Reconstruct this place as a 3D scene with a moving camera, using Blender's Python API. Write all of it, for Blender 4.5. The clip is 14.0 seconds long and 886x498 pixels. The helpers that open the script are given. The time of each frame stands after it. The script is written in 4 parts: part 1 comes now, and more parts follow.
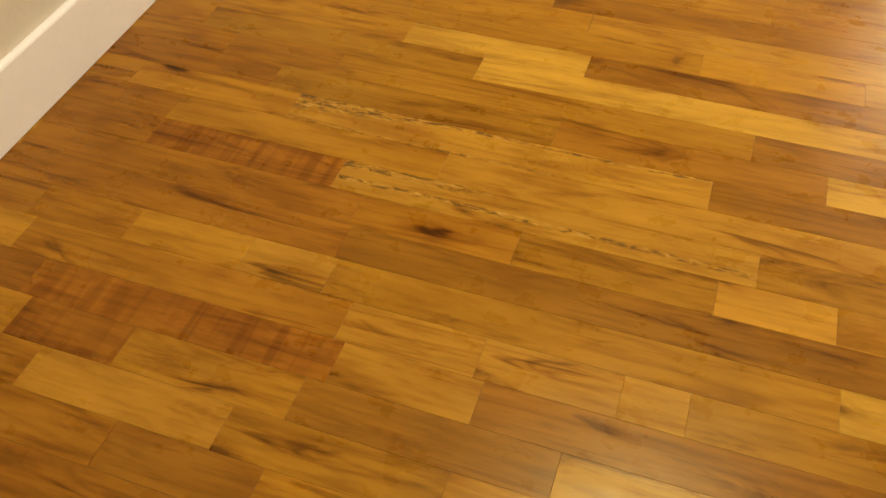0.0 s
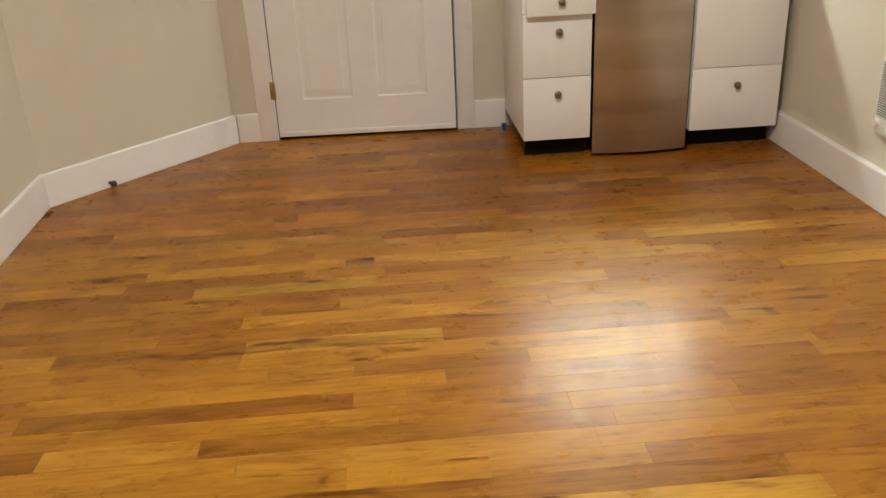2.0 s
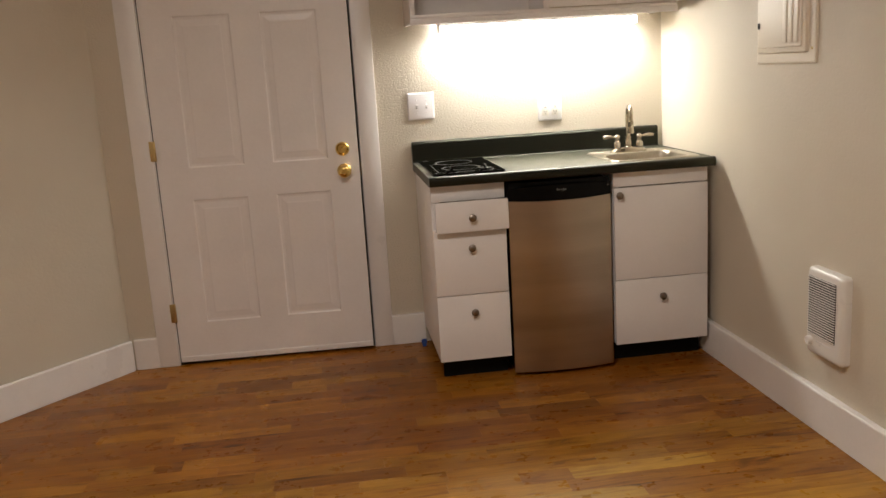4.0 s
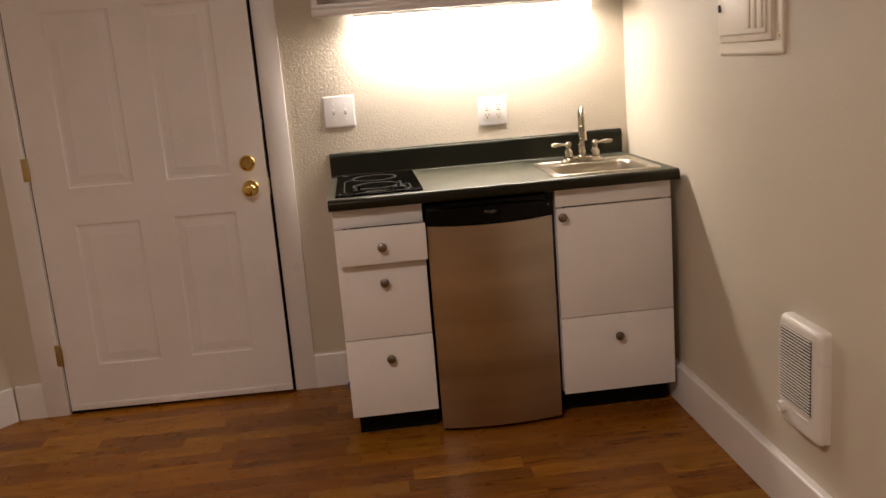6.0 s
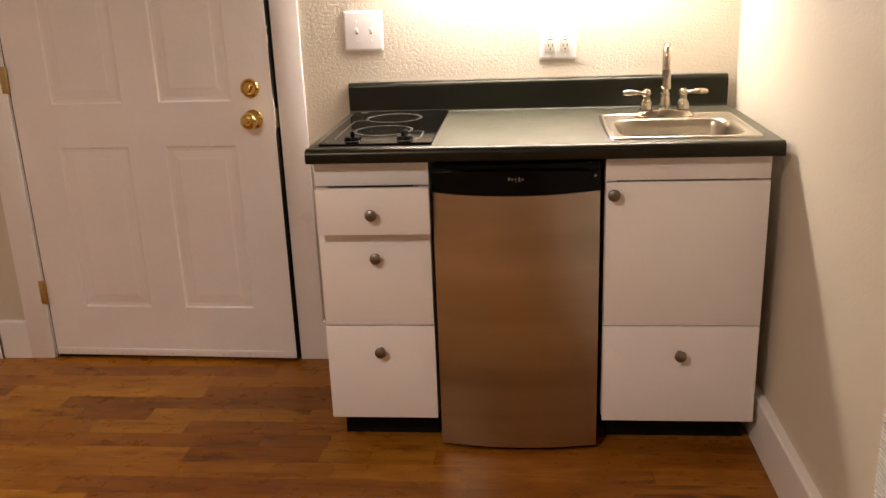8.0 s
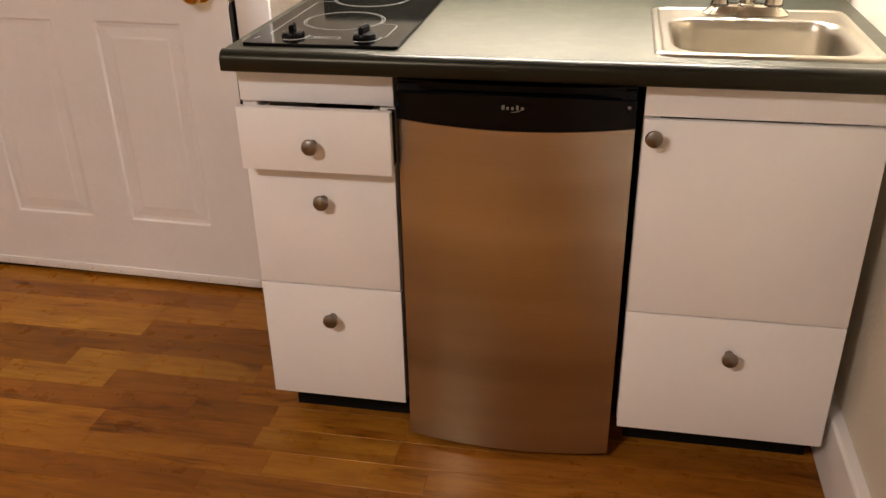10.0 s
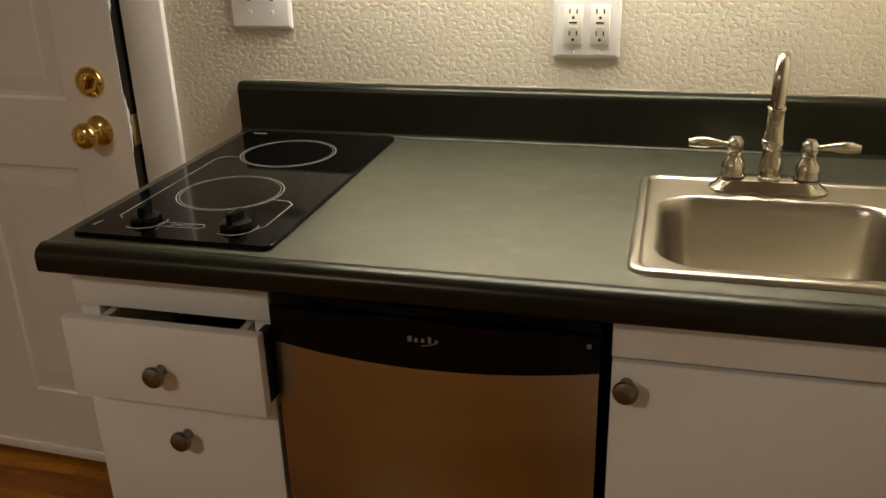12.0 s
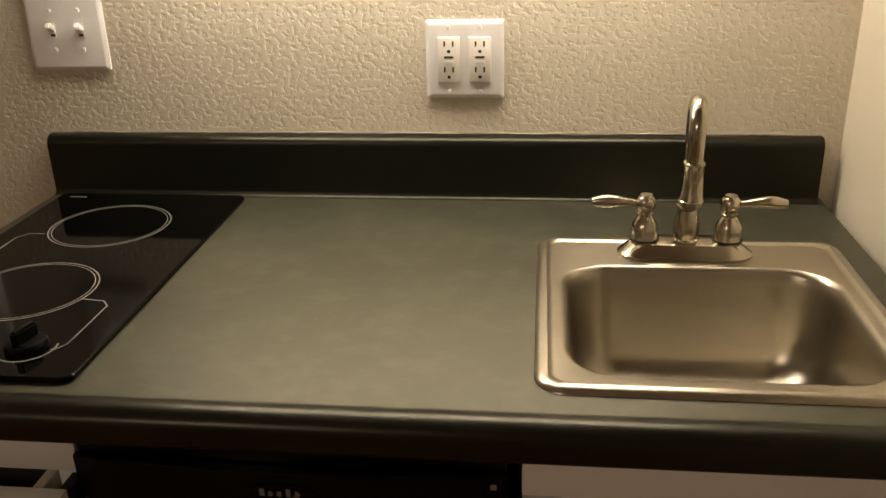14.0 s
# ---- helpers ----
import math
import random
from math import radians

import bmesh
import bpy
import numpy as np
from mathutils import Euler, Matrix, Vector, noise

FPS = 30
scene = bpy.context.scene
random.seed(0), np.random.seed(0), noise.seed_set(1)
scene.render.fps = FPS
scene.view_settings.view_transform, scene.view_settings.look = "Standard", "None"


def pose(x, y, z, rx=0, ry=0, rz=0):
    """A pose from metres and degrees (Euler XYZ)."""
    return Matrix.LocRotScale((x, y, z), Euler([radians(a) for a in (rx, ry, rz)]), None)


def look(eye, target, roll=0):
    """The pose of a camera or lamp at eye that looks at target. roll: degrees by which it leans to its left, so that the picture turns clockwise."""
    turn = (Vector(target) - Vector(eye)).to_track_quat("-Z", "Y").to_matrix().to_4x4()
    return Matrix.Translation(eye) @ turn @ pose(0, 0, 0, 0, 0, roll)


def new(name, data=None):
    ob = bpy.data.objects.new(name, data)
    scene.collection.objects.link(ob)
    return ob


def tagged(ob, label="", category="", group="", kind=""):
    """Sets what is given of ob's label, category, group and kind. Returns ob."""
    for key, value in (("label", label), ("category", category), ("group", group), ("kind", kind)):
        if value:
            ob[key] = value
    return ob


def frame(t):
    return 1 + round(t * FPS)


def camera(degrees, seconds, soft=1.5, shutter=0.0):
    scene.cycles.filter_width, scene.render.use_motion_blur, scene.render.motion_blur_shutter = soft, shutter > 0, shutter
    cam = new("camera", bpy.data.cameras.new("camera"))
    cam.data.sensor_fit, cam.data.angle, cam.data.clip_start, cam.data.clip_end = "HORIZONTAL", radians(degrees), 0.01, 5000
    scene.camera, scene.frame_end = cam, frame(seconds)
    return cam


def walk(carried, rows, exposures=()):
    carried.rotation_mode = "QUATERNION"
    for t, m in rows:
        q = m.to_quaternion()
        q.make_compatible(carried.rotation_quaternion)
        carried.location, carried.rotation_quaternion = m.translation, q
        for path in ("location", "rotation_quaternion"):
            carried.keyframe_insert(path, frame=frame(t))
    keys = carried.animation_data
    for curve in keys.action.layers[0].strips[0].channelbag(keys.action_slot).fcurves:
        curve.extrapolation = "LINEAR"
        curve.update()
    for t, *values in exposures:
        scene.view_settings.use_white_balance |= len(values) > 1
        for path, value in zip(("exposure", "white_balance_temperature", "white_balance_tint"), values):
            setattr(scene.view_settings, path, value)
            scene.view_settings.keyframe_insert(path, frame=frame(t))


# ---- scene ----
cam = camera(53.9, 14.0)
PATH = [
    (0, (-2.004, -4.459, 1.112), (-2.462, -3.188, -0.363), -0.9),
    (0.5, (-1.968, -4.468, 1.148), (-2.179, -3.036, -0.233), -0.8),
    (1, (-1.953, -4.471, 1.181), (-1.965, -2.926, -0.09), -0.8),
    (1.5, (-1.899, -4.452, 1.227), (-1.808, -2.712, 0.246), -1.6),
    (2, (-1.853, -4.445, 1.263), (-1.743, -2.615, 0.461), -2.7),
    (2.5, (-1.794, -4.418, 1.283), (-1.685, -2.55, 0.575), -3.4),
    (3, (-1.715, -4.364, 1.31), (-1.616, -2.457, 0.715), -3.4),
    (3.5, (-1.663, -4.277, 1.326), (-1.555, -2.346, 0.816), -4.0),
    (4, (-1.628, -4.117, 1.328), (-1.386, -2.175, 0.917), -3.5),
    (4.2, (-1.586, -4.055, 1.329), (-1.349, -2.107, 0.942), -3.9),
    (6.3, (-1.028, -3.482, 1.31), (-0.889, -1.533, 0.881), -5.3),
    (6.5, (-0.971, -3.432, 1.293), (-0.857, -1.484, 0.855), -5.9),
    (7, (-0.793, -3.283, 1.293), (-0.761, -1.359, 0.75), -5.0),
    (7.5, (-0.689, -3.101, 1.288), (-0.838, -1.197, 0.697), -3.2),
    (8, (-0.663, -2.847, 1.31), (-0.854, -0.948, 0.71), -2.2),
    (8.2, (-0.641, -2.765, 1.311), (-0.845, -0.872, 0.699), -2.1),
    (10.3, (-0.521, -2.067, 1.282), (-0.882, -0.332, 0.355), -1.2),
    (10.5, (-0.523, -2.016, 1.277), (-0.895, -0.261, 0.393), -1.2),
    (11, (-0.442, -1.834, 1.3), (-0.872, -0.032, 0.547), -1.5),
    (11.5, (-0.385, -1.698, 1.319), (-0.84, 0.107, 0.587), -1.1),
    (12, (-0.411, -1.576, 1.324), (-0.889, 0.21, 0.562), -1.6),
    (12.5, (-0.489, -1.47, 1.339), (-0.915, 0.325, 0.567), -1.5),
    (13, (-0.536, -1.42, 1.343), (-0.905, 0.4, 0.6), -0.9),
    (13.5, (-0.509, -1.373, 1.345), (-0.88, 0.448, 0.605), -1.2),
    (14, (-0.446, -1.311, 1.337), (-0.662, 0.524, 0.571), -1.5),
]
# seconds, stops, kelvin, tint: the film's camera drifts in brightness and white balance
EXPOSURES = [(0.0, 0.86, 7250, 2), (0.5, 0.82, 6800, 0), (1.0, 0.86, 6400, -3), (1.5, 0.78, 5950, 0), (3.0, 0.75, 5850, 8), (3.6, 0.31, 6050, 12), (4.2, -0.08, 6200, 13), (6.5, -0.32, 6800, 22),
             (7.0, -0.16, 6850, 22), (7.5, 0.14, 6900, 22), (8.0, 0.20, 6850, 23), (10.4, 0.60, 6250, 14), (11.0, 0.12, 6250, 6), (11.5, -0.70, 6450, 6), (12.5, -0.96, 7100, 11), (13.5, -1.29, 7500, 14), (14.0, -1.28, 7550, 15)]
walk(cam, [(t, look(eye, target, roll)) for t, eye, target, roll in PATH], EXPOSURES)

# ---- world and lights ----
world = bpy.data.worlds.new("world")
scene.world = world
world.use_nodes = True
world.node_tree.nodes["Background"].inputs[0].default_value = (0.9, 0.75, 0.55, 1)
world.node_tree.nodes["Background"].inputs[1].default_value = 0.01
LAMP_COLOUR, LAMP_POWER = (1.0, 0.965, 0.845), 56.0          # fluorescent under the wall cabinet
DOME_COLOUR, DOME_POWER = (1.0, 0.895, 0.775), 74.0          # ceiling light of the room


# ---- materials ----
def node(tree, kind, **values):
    n = tree.nodes.new(kind)
    for key, value in values.items():
        n.inputs[key].default_value = value
    return n


def coords(tree, stretch=(1, 1, 1), shift=False):
    """Object coordinates, stretched; shift moves them by the object's own random number."""
    tc = tree.nodes.new("ShaderNodeTexCoord")
    mp = tree.nodes.new("ShaderNodeMapping")
    mp.inputs["Scale"].default_value = stretch
    tree.links.new(tc.outputs["Object"], mp.inputs["Vector"])
    if shift:
        info = tree.nodes.new("ShaderNodeObjectInfo")
        mul = tree.nodes.new("ShaderNodeMath")
        mul.operation = "MULTIPLY"
        mul.inputs[1].default_value = 173.0
        tree.links.new(info.outputs["Random"], mul.inputs[0])
        tree.links.new(mul.outputs[0], mp.inputs["Location"])
    return mp.outputs["Vector"]


def noise_tex(tree, vec, scale, detail=4.0, rough=0.55, distortion=0.0):
    n = node(tree, "ShaderNodeTexNoise", Scale=scale, Detail=detail, Roughness=rough, Distortion=distortion)
    tree.links.new(vec, n.inputs["Vector"])
    return n.outputs["Fac"]


def ramp(tree, fac, stops, mode="LINEAR"):
    r = tree.nodes.new("ShaderNodeValToRGB")
    r.color_ramp.interpolation = mode
    el = r.color_ramp.elements
    while len(el) < len(stops):
        el.new(0.5)
    for e, (p, c) in zip(el, stops):
        e.position = p
        e.color = (*c, 1) if len(c) == 3 else c
    tree.links.new(fac, r.inputs["Fac"])
    return r.outputs["Color"]


def grey(v):
    return (v, v, v)


def mix(tree, kind, fac, a, b):
    m = tree.nodes.new("ShaderNodeMix")
    m.data_type, m.blend_type = "RGBA", kind
    for sock, value in ((m.inputs[0], fac), (m.inputs[6], a), (m.inputs[7], b)):
        if isinstance(value, (int, float)):
            sock.default_value = value
        elif isinstance(value, tuple):
            sock.default_value = (*value, 1)
        else:
            tree.links.new(value, sock)
    return m.outputs[2]


def maths(tree, op, a, b):
    m = tree.nodes.new("ShaderNodeMath")
    m.operation = op
    for sock, value in ((m.inputs[0], a), (m.inputs[1], b)):
        if isinstance(value, (int, float)):
            sock.default_value = value
        else:
            tree.links.new(value, sock)
    return m.outputs[0]


def start(name):
    m = bpy.data.materials.new(name)
    m.use_nodes = True
    return m, m.node_tree, m.node_tree.nodes["Principled BSDF"]


def add_bump(tree, bsdf, height, distance, strength=1.0):
    b = node(tree, "ShaderNodeBump", Strength=strength, Distance=distance)
    tree.links.new(height, b.inputs["Height"])
    tree.links.new(b.outputs["Normal"], bsdf.inputs["Normal"])


def surface(name, colour, rough=0.5, metal=0.0, vary=0.06, vary_scale=3.0, fine=120.0, bump=0.0002, stretch=(1, 1, 1), rough_vary=0.08, coat=0.0, spec=0.5):
    """A plain surface with variation at two scales, uneven gloss and fine relief."""
    m, tree, bsdf = start(name)
    vec = coords(tree, stretch)
    large = noise_tex(tree, vec, vary_scale, 5.0, 0.6)
    small = noise_tex(tree, vec, fine, 3.0, 0.6)
    dark = tuple(c * (1 - vary) for c in colour)
    light = tuple(min(1.0, c * (1 + vary)) for c in colour)
    col = ramp(tree, large, [(0.3, dark), (0.7, light)])
    col = mix(tree, "MULTIPLY", 0.5, col, ramp(tree, small, [(0.3, grey(1 - vary)), (0.6, grey(1.0))]))
    tree.links.new(col, bsdf.inputs["Base Color"])
    r = ramp(tree, large, [(0.3, grey(max(0.02, rough - rough_vary))), (0.7, grey(min(1.0, rough + rough_vary)))])
    tree.links.new(r, bsdf.inputs["Roughness"])
    bsdf.inputs["Metallic"].default_value = metal
    bsdf.inputs["Coat Weight"].default_value = coat
    bsdf.inputs["Specular IOR Level"].default_value = spec
    if bump:
        add_bump(tree, bsdf, small, bump)
    return m


def wall_paint(name, relief, size):
    """Beige wall paint over knock-down plaster: flattened islands with soft edges."""
    m, tree, bsdf = start(name)
    vec = coords(tree, (0.92, 0.92, 1.12))
    isl = noise_tex(tree, vec, size, 2.5, 0.5, 0.15)
    isl = ramp(tree, isl, [(0.40, grey(0.0)), (0.49, grey(0.85)), (0.60, grey(1.0))])
    fine = noise_tex(tree, vec, size * 4, 2.0)
    h = mix(tree, "ADD", 0.14, isl, fine)
    patch = noise_tex(tree, vec, 1.3, 3.0)
    col = ramp(tree, patch, [(0.3, (0.600, 0.538, 0.433)), (0.7, (0.650, 0.583, 0.473))])
    tree.links.new(col, bsdf.inputs["Base Color"])
    bsdf.inputs["Roughness"].default_value = 0.62
    add_bump(tree, bsdf, h, relief)
    return m


TONES = [(0.0, (0.246, 0.0960, 0.0094)), (0.14, (0.296, 0.1240, 0.0114)), (0.32, (0.338, 0.1500, 0.0136)), (0.52, (0.310, 0.1310, 0.0122)),
         (0.68, (0.266, 0.1050, 0.0100)), (0.80, (0.362, 0.1670, 0.0156)), (0.93, (0.224, 0.0840, 0.0088)), (0.97, (0.388, 0.1890, 0.0190))]


def wood(name, tone=None, spalted=False, island=False, chatter=False, palette=TONES):
    """Oiled hardwood strip: every board its own tone, fine pores, cathedral figure, thin dark streaks and a few knots."""
    m, tree, bsdf = start(name)
    own = tree.nodes.new("ShaderNodeNewGeometry").outputs["Random Per Island"] if island else tree.nodes.new("ShaderNodeObjectInfo").outputs["Random"]
    base = ramp(tree, own, [(0.0, tuple(c * 0.90 for c in tone)), (1.0, tuple(c * 1.10 for c in tone))] if tone else palette, "LINEAR" if tone else "CONSTANT")
    grain = noise_tex(tree, coords(tree, (3.0, 30.0, 30.0), True), 2.4, 8.0, 0.62, 0.6)
    col = mix(tree, "MULTIPLY", 0.50, base, ramp(tree, grain, [(0.30, (0.50, 0.38, 0.27)), (0.50, (1.0, 1.0, 1.0)), (0.70, (1.22, 1.25, 1.26))]))
    figure = noise_tex(tree, coords(tree, (0.55, 9.0, 9.0), True), 1.1, 1.5, 0.45, 0.5)
    wave = maths(tree, "ADD", maths(tree, "MULTIPLY", maths(tree, "SINE", maths(tree, "MULTIPLY", figure, 60.0), 0.0), 0.5), 0.5)
    where = ramp(tree, noise_tex(tree, coords(tree, (0.9, 3.0, 3.0), True), 2.0, 1.0), [(0.45, grey(0.04)), (0.62, grey(0.42))])
    col = mix(tree, "MULTIPLY", where, col, ramp(tree, wave, [(0.0, (0.50, 0.36, 0.24)), (0.30, (1, 1, 1))]))
    broad = noise_tex(tree, coords(tree, (2.4, 7.5, 7.5), True), 1.9, 4.0, 0.6, 0.5)
    col = mix(tree, "MULTIPLY", 0.52, col, ramp(tree, broad, [(0.30, (0.58, 0.43, 0.31)), (0.48, (0.97, 0.96, 0.95)), (0.68, (1.24, 1.29, 1.32))]))
    streak = noise_tex(tree, coords(tree, (1.6, 17.0, 17.0), True), 1.5, 4.0, 0.6, 1.1)
    col = mix(tree, "MULTIPLY", 0.85, col, ramp(tree, streak, [(0.28, (0.24, 0.15, 0.09)), (0.35, (0.74, 0.64, 0.56)), (0.42, (1, 1, 1))]))
    mineral = noise_tex(tree, coords(tree, (3.0, 11.0, 11.0), True), 1.5, 4.0, 0.6, 0.9)
    col = mix(tree, "MULTIPLY", 0.70, col, ramp(tree, mineral, [(0.30, (0.30, 0.20, 0.13)), (0.37, (0.80, 0.72, 0.64)), (0.44, (1, 1, 1))]))
    warp = mix(tree, "ADD", 0.22, coords(tree, (2.6, 9.0, 1.0), True), noise_tex(tree, coords(tree, (7.0, 22.0, 1.0), True), 2.0, 2.0))
    knots = node(tree, "ShaderNodeTexVoronoi", Scale=1.0)
    tree.links.new(warp, knots.inputs["Vector"])
    spots = ramp(tree, knots.outputs["Distance"], [(0.03, (0.08, 0.04, 0.02)), (0.08, (0.30, 0.20, 0.13)), (0.13, (0.80, 0.70, 0.60)), (0.24, (1, 1, 1))])
    some = ramp(tree, noise_tex(tree, coords(tree, (0.8, 2.5, 1.0), True), 2.0, 1.0), [(0.48, grey(0.0)), (0.56, grey(1.0))])
    col = mix(tree, "MULTIPLY", some, col, spots)
    if spalted:
        vein = noise_tex(tree, coords(tree, (12.0, 40.0, 1.0), True), 3.0, 3.0, 0.6, 0.8)
        band = noise_tex(tree, coords(tree, (0.8, 14.0, 1.0), True), 1.0, 1.0, 0.4, 0.3)
        belt = ramp(tree, band, [(0.45, grey(0.0)), (0.49, grey(0.9)), (0.55, grey(0.9)), (0.59, grey(0.0))])
        col = mix(tree, "MIX", maths(tree, "MULTIPLY", ramp(tree, vein, [(0.34, grey(0.8)), (0.46, grey(0.0))]), belt), col, (0.47, 0.29, 0.09))
        col = mix(tree, "MIX", maths(tree, "MULTIPLY", ramp(tree, vein, [(0.51, grey(0.0)), (0.59, grey(1.0))]), belt), col, (0.085, 0.040, 0.013))
    if chatter:
        saw = noise_tex(tree, coords(tree, (46.0, 2.5, 1.0), True), 1.0, 2.0, 0.5, 0.4)
        patchy = ramp(tree, noise_tex(tree, coords(tree, (4.0, 3.0, 1.0), True), 1.0, 1.0), [(0.42, grey(0.0)), (0.55, grey(0.6))])
        col = mix(tree, "MULTIPLY", patchy, col, ramp(tree, saw, [(0.40, (0.62, 0.46, 0.34)), (0.56, (1.08, 1.06, 1.04))]))
    tree.links.new(col, bsdf.inputs["Base Color"])
    scuff = noise_tex(tree, coords(tree, (1, 1, 1), True), 14.0, 4.0, 0.6)
    tree.links.new(ramp(tree, scuff, [(0.3, grey(0.25)), (0.7, grey(0.35))]), bsdf.inputs["Roughness"])
    bsdf.inputs["Specular IOR Level"].default_value = 0.24
    bsdf.inputs["Specular Tint"].default_value = (0.93, 0.90, 0.50, 1)
    cup = noise_tex(tree, coords(tree, (1.2, 9.0, 1.0), True), 1.6, 2.0, 0.5)
    relief = maths(tree, "ADD", maths(tree, "MULTIPLY", grain, 0.00008), maths(tree, "MULTIPLY", cup, 0.0011))
    add_bump(tree, bsdf, relief, 1.0)
    return m


def brushed(name, colour, rough, stretch, brush=0.0, reflection_bands=0.0):
    """Satin metal; brush spreads the gloss across level brush lines; level bands of reflection can be painted in."""
    m, tree, bsdf = start(name)
    line = noise_tex(tree, coords(tree, stretch), 8.0, 6.0, 0.7)
    big = noise_tex(tree, coords(tree), 6.0, 3.0)
    col = mix(tree, "MULTIPLY", 0.35, colour, ramp(tree, line, [(0.3, grey(0.75)), (0.7, grey(1.0))]))
    if reflection_bands:
        # soft level streaks of reflection, put into the base colour
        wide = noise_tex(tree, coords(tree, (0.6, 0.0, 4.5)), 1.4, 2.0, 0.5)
        col = mix(tree, "MULTIPLY", reflection_bands, col, ramp(tree, wide, [(0.30, (0.62, 0.57, 0.51)), (0.70, (1.0, 0.99, 0.96))]))
    tree.links.new(col, bsdf.inputs["Base Color"])
    tree.links.new(ramp(tree, big, [(0.3, grey(rough - 0.02)), (0.7, grey(rough + 0.02))]), bsdf.inputs["Roughness"])
    bsdf.inputs["Metallic"].default_value = 1.0
    if brush:
        tangent = tree.nodes.new("ShaderNodeTangent")
        tangent.direction_type, tangent.axis = "RADIAL", "Z"
        tree.links.new(tangent.outputs[0], bsdf.inputs["Tangent"])
        bsdf.inputs["Anisotropic"].default_value = brush
        bsdf.inputs["Anisotropic Rotation"].default_value = 0.25
    return m


def laminate(name, sheen):
    """Dark green-black laminate with pale specks; painted lamp sheen and rub marks lighten the top."""
    m, tree, bsdf = start(name)
    vec = coords(tree)
    cloud = noise_tex(tree, vec, 5.0, 2.0, 0.45)
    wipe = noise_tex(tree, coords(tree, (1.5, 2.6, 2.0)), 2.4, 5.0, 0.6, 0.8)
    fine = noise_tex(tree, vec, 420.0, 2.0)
    # added colour that paints the strip light's sheen onto the flat top
    sheen_colour = tuple(sheen * c for c in (0.0235, 0.0234, 0.0146))
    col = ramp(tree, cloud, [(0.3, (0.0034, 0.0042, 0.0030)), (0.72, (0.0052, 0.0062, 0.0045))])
    col = mix(tree, "ADD", ramp(tree, wipe, [(0.30, grey(0.45)), (0.66, grey(1.0))]), col, sheen_colour)
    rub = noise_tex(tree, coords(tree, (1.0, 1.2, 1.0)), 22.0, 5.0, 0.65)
    col = mix(tree, "ADD", maths(tree, "MULTIPLY", ramp(tree, rub, [(0.46, grey(0.0)), (0.72, grey(1.0))]), sheen), col, (0.022, 0.021, 0.015))
    chips = node(tree, "ShaderNodeTexVoronoi", Scale=9.0)
    tree.links.new(vec, chips.inputs["Vector"])
    col = mix(tree, "MIX", ramp(tree, chips.outputs["Distance"], [(0.008, grey(0.8)), (0.014, grey(0.0))]), col, (0.40, 0.40, 0.36))
    tree.links.new(col, bsdf.inputs["Base Color"])
    rough = 0.30 + 0.17 * sheen
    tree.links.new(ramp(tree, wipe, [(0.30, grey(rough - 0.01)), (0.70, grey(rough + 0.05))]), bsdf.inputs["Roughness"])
    bsdf.inputs["Specular IOR Level"].default_value = 0.32 + 0.46 * sheen
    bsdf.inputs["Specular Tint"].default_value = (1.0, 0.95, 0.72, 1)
    add_bump(tree, bsdf, fine, 0.00008)
    return m


def glow(name, colour, power):
    m, tree, bsdf = start(name)
    bsdf.inputs["Base Color"].default_value = (0.9, 0.9, 0.88, 1)
    bsdf.inputs["Emission Color"].default_value = (*colour, 1)
    bsdf.inputs["Emission Strength"].default_value = power
    return m


WALL_ROUGH = wall_paint("knockdown_wall_paint", 0.0006, 108.0)
WALL = wall_paint("wall_paint", 0.00018, 70.0)
CEILING = surface("ceiling_paint", (0.78, 0.74, 0.66), 0.9, bump=0.0006, fine=60)
TRIM = surface("trim_paint", (0.84, 0.805, 0.775), 0.34, vary=0.04, fine=70, bump=0.0003)
DOOR = surface("door_paint", (0.85, 0.81, 0.79), 0.36, vary=0.04, fine=60, bump=0.0004)
CABINET = surface("cabinet_paint", (0.87, 0.84, 0.82), 0.38, vary=0.03, fine=90, bump=0.0002)
# inner boards are dark brown: the shade under the worktop is in their colour
INSIDE = surface("shaded_cabinet_inside", (0.075, 0.058, 0.038), 0.6, vary=0.08)
BLACK = surface("black_plastic", (0.0025, 0.0025, 0.0028), 0.24, vary=0.2, bump=0.0, spec=0.14)
BLACK_DULL = surface("toe_kick_black", (0.003, 0.003, 0.003), 0.7, vary=0.3, bump=0.0002, spec=0.2)
EDGE = surface("bare_door_edge", (0.013, 0.009, 0.006), 0.6, vary=0.6, vary_scale=25, fine=90, spec=0.2)
# dark fill that stands in for shade in the gaps round the door
GAP = surface("dark_gap_fill", (0.02, 0.015, 0.011), 0.8, vary=0.5, fine=60)
GLASS_BLACK = surface("ceramic_glass", (0.0022, 0.0021, 0.0018), 0.07, vary=0.1, bump=0.0, rough_vary=0.03, spec=0.11)
PRINT = surface("printed_line", (0.20, 0.195, 0.175), 0.4, vary=0.1, bump=0.0)
# one laminate in three tones; the flat top has lamp sheen painted in
LAMINATE = laminate("dark_laminate", 0.0)
LAMINATE_EDGE = laminate("edge_laminate", 0.12)
LAMINATE_SHEEN = laminate("sheen_laminate_top", 1.0)
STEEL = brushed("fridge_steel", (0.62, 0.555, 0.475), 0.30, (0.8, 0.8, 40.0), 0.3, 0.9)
SINK_STEEL = brushed("sink_steel", (0.46, 0.420, 0.345), 0.31, (1.0, 30.0, 1.0))
NICKEL = brushed("brushed_nickel", (0.54, 0.49, 0.40), 0.21, (10.0, 10.0, 10.0))
KNOB = brushed("knob_nickel", (0.27, 0.235, 0.20), 0.36, (20.0, 20.0, 20.0))
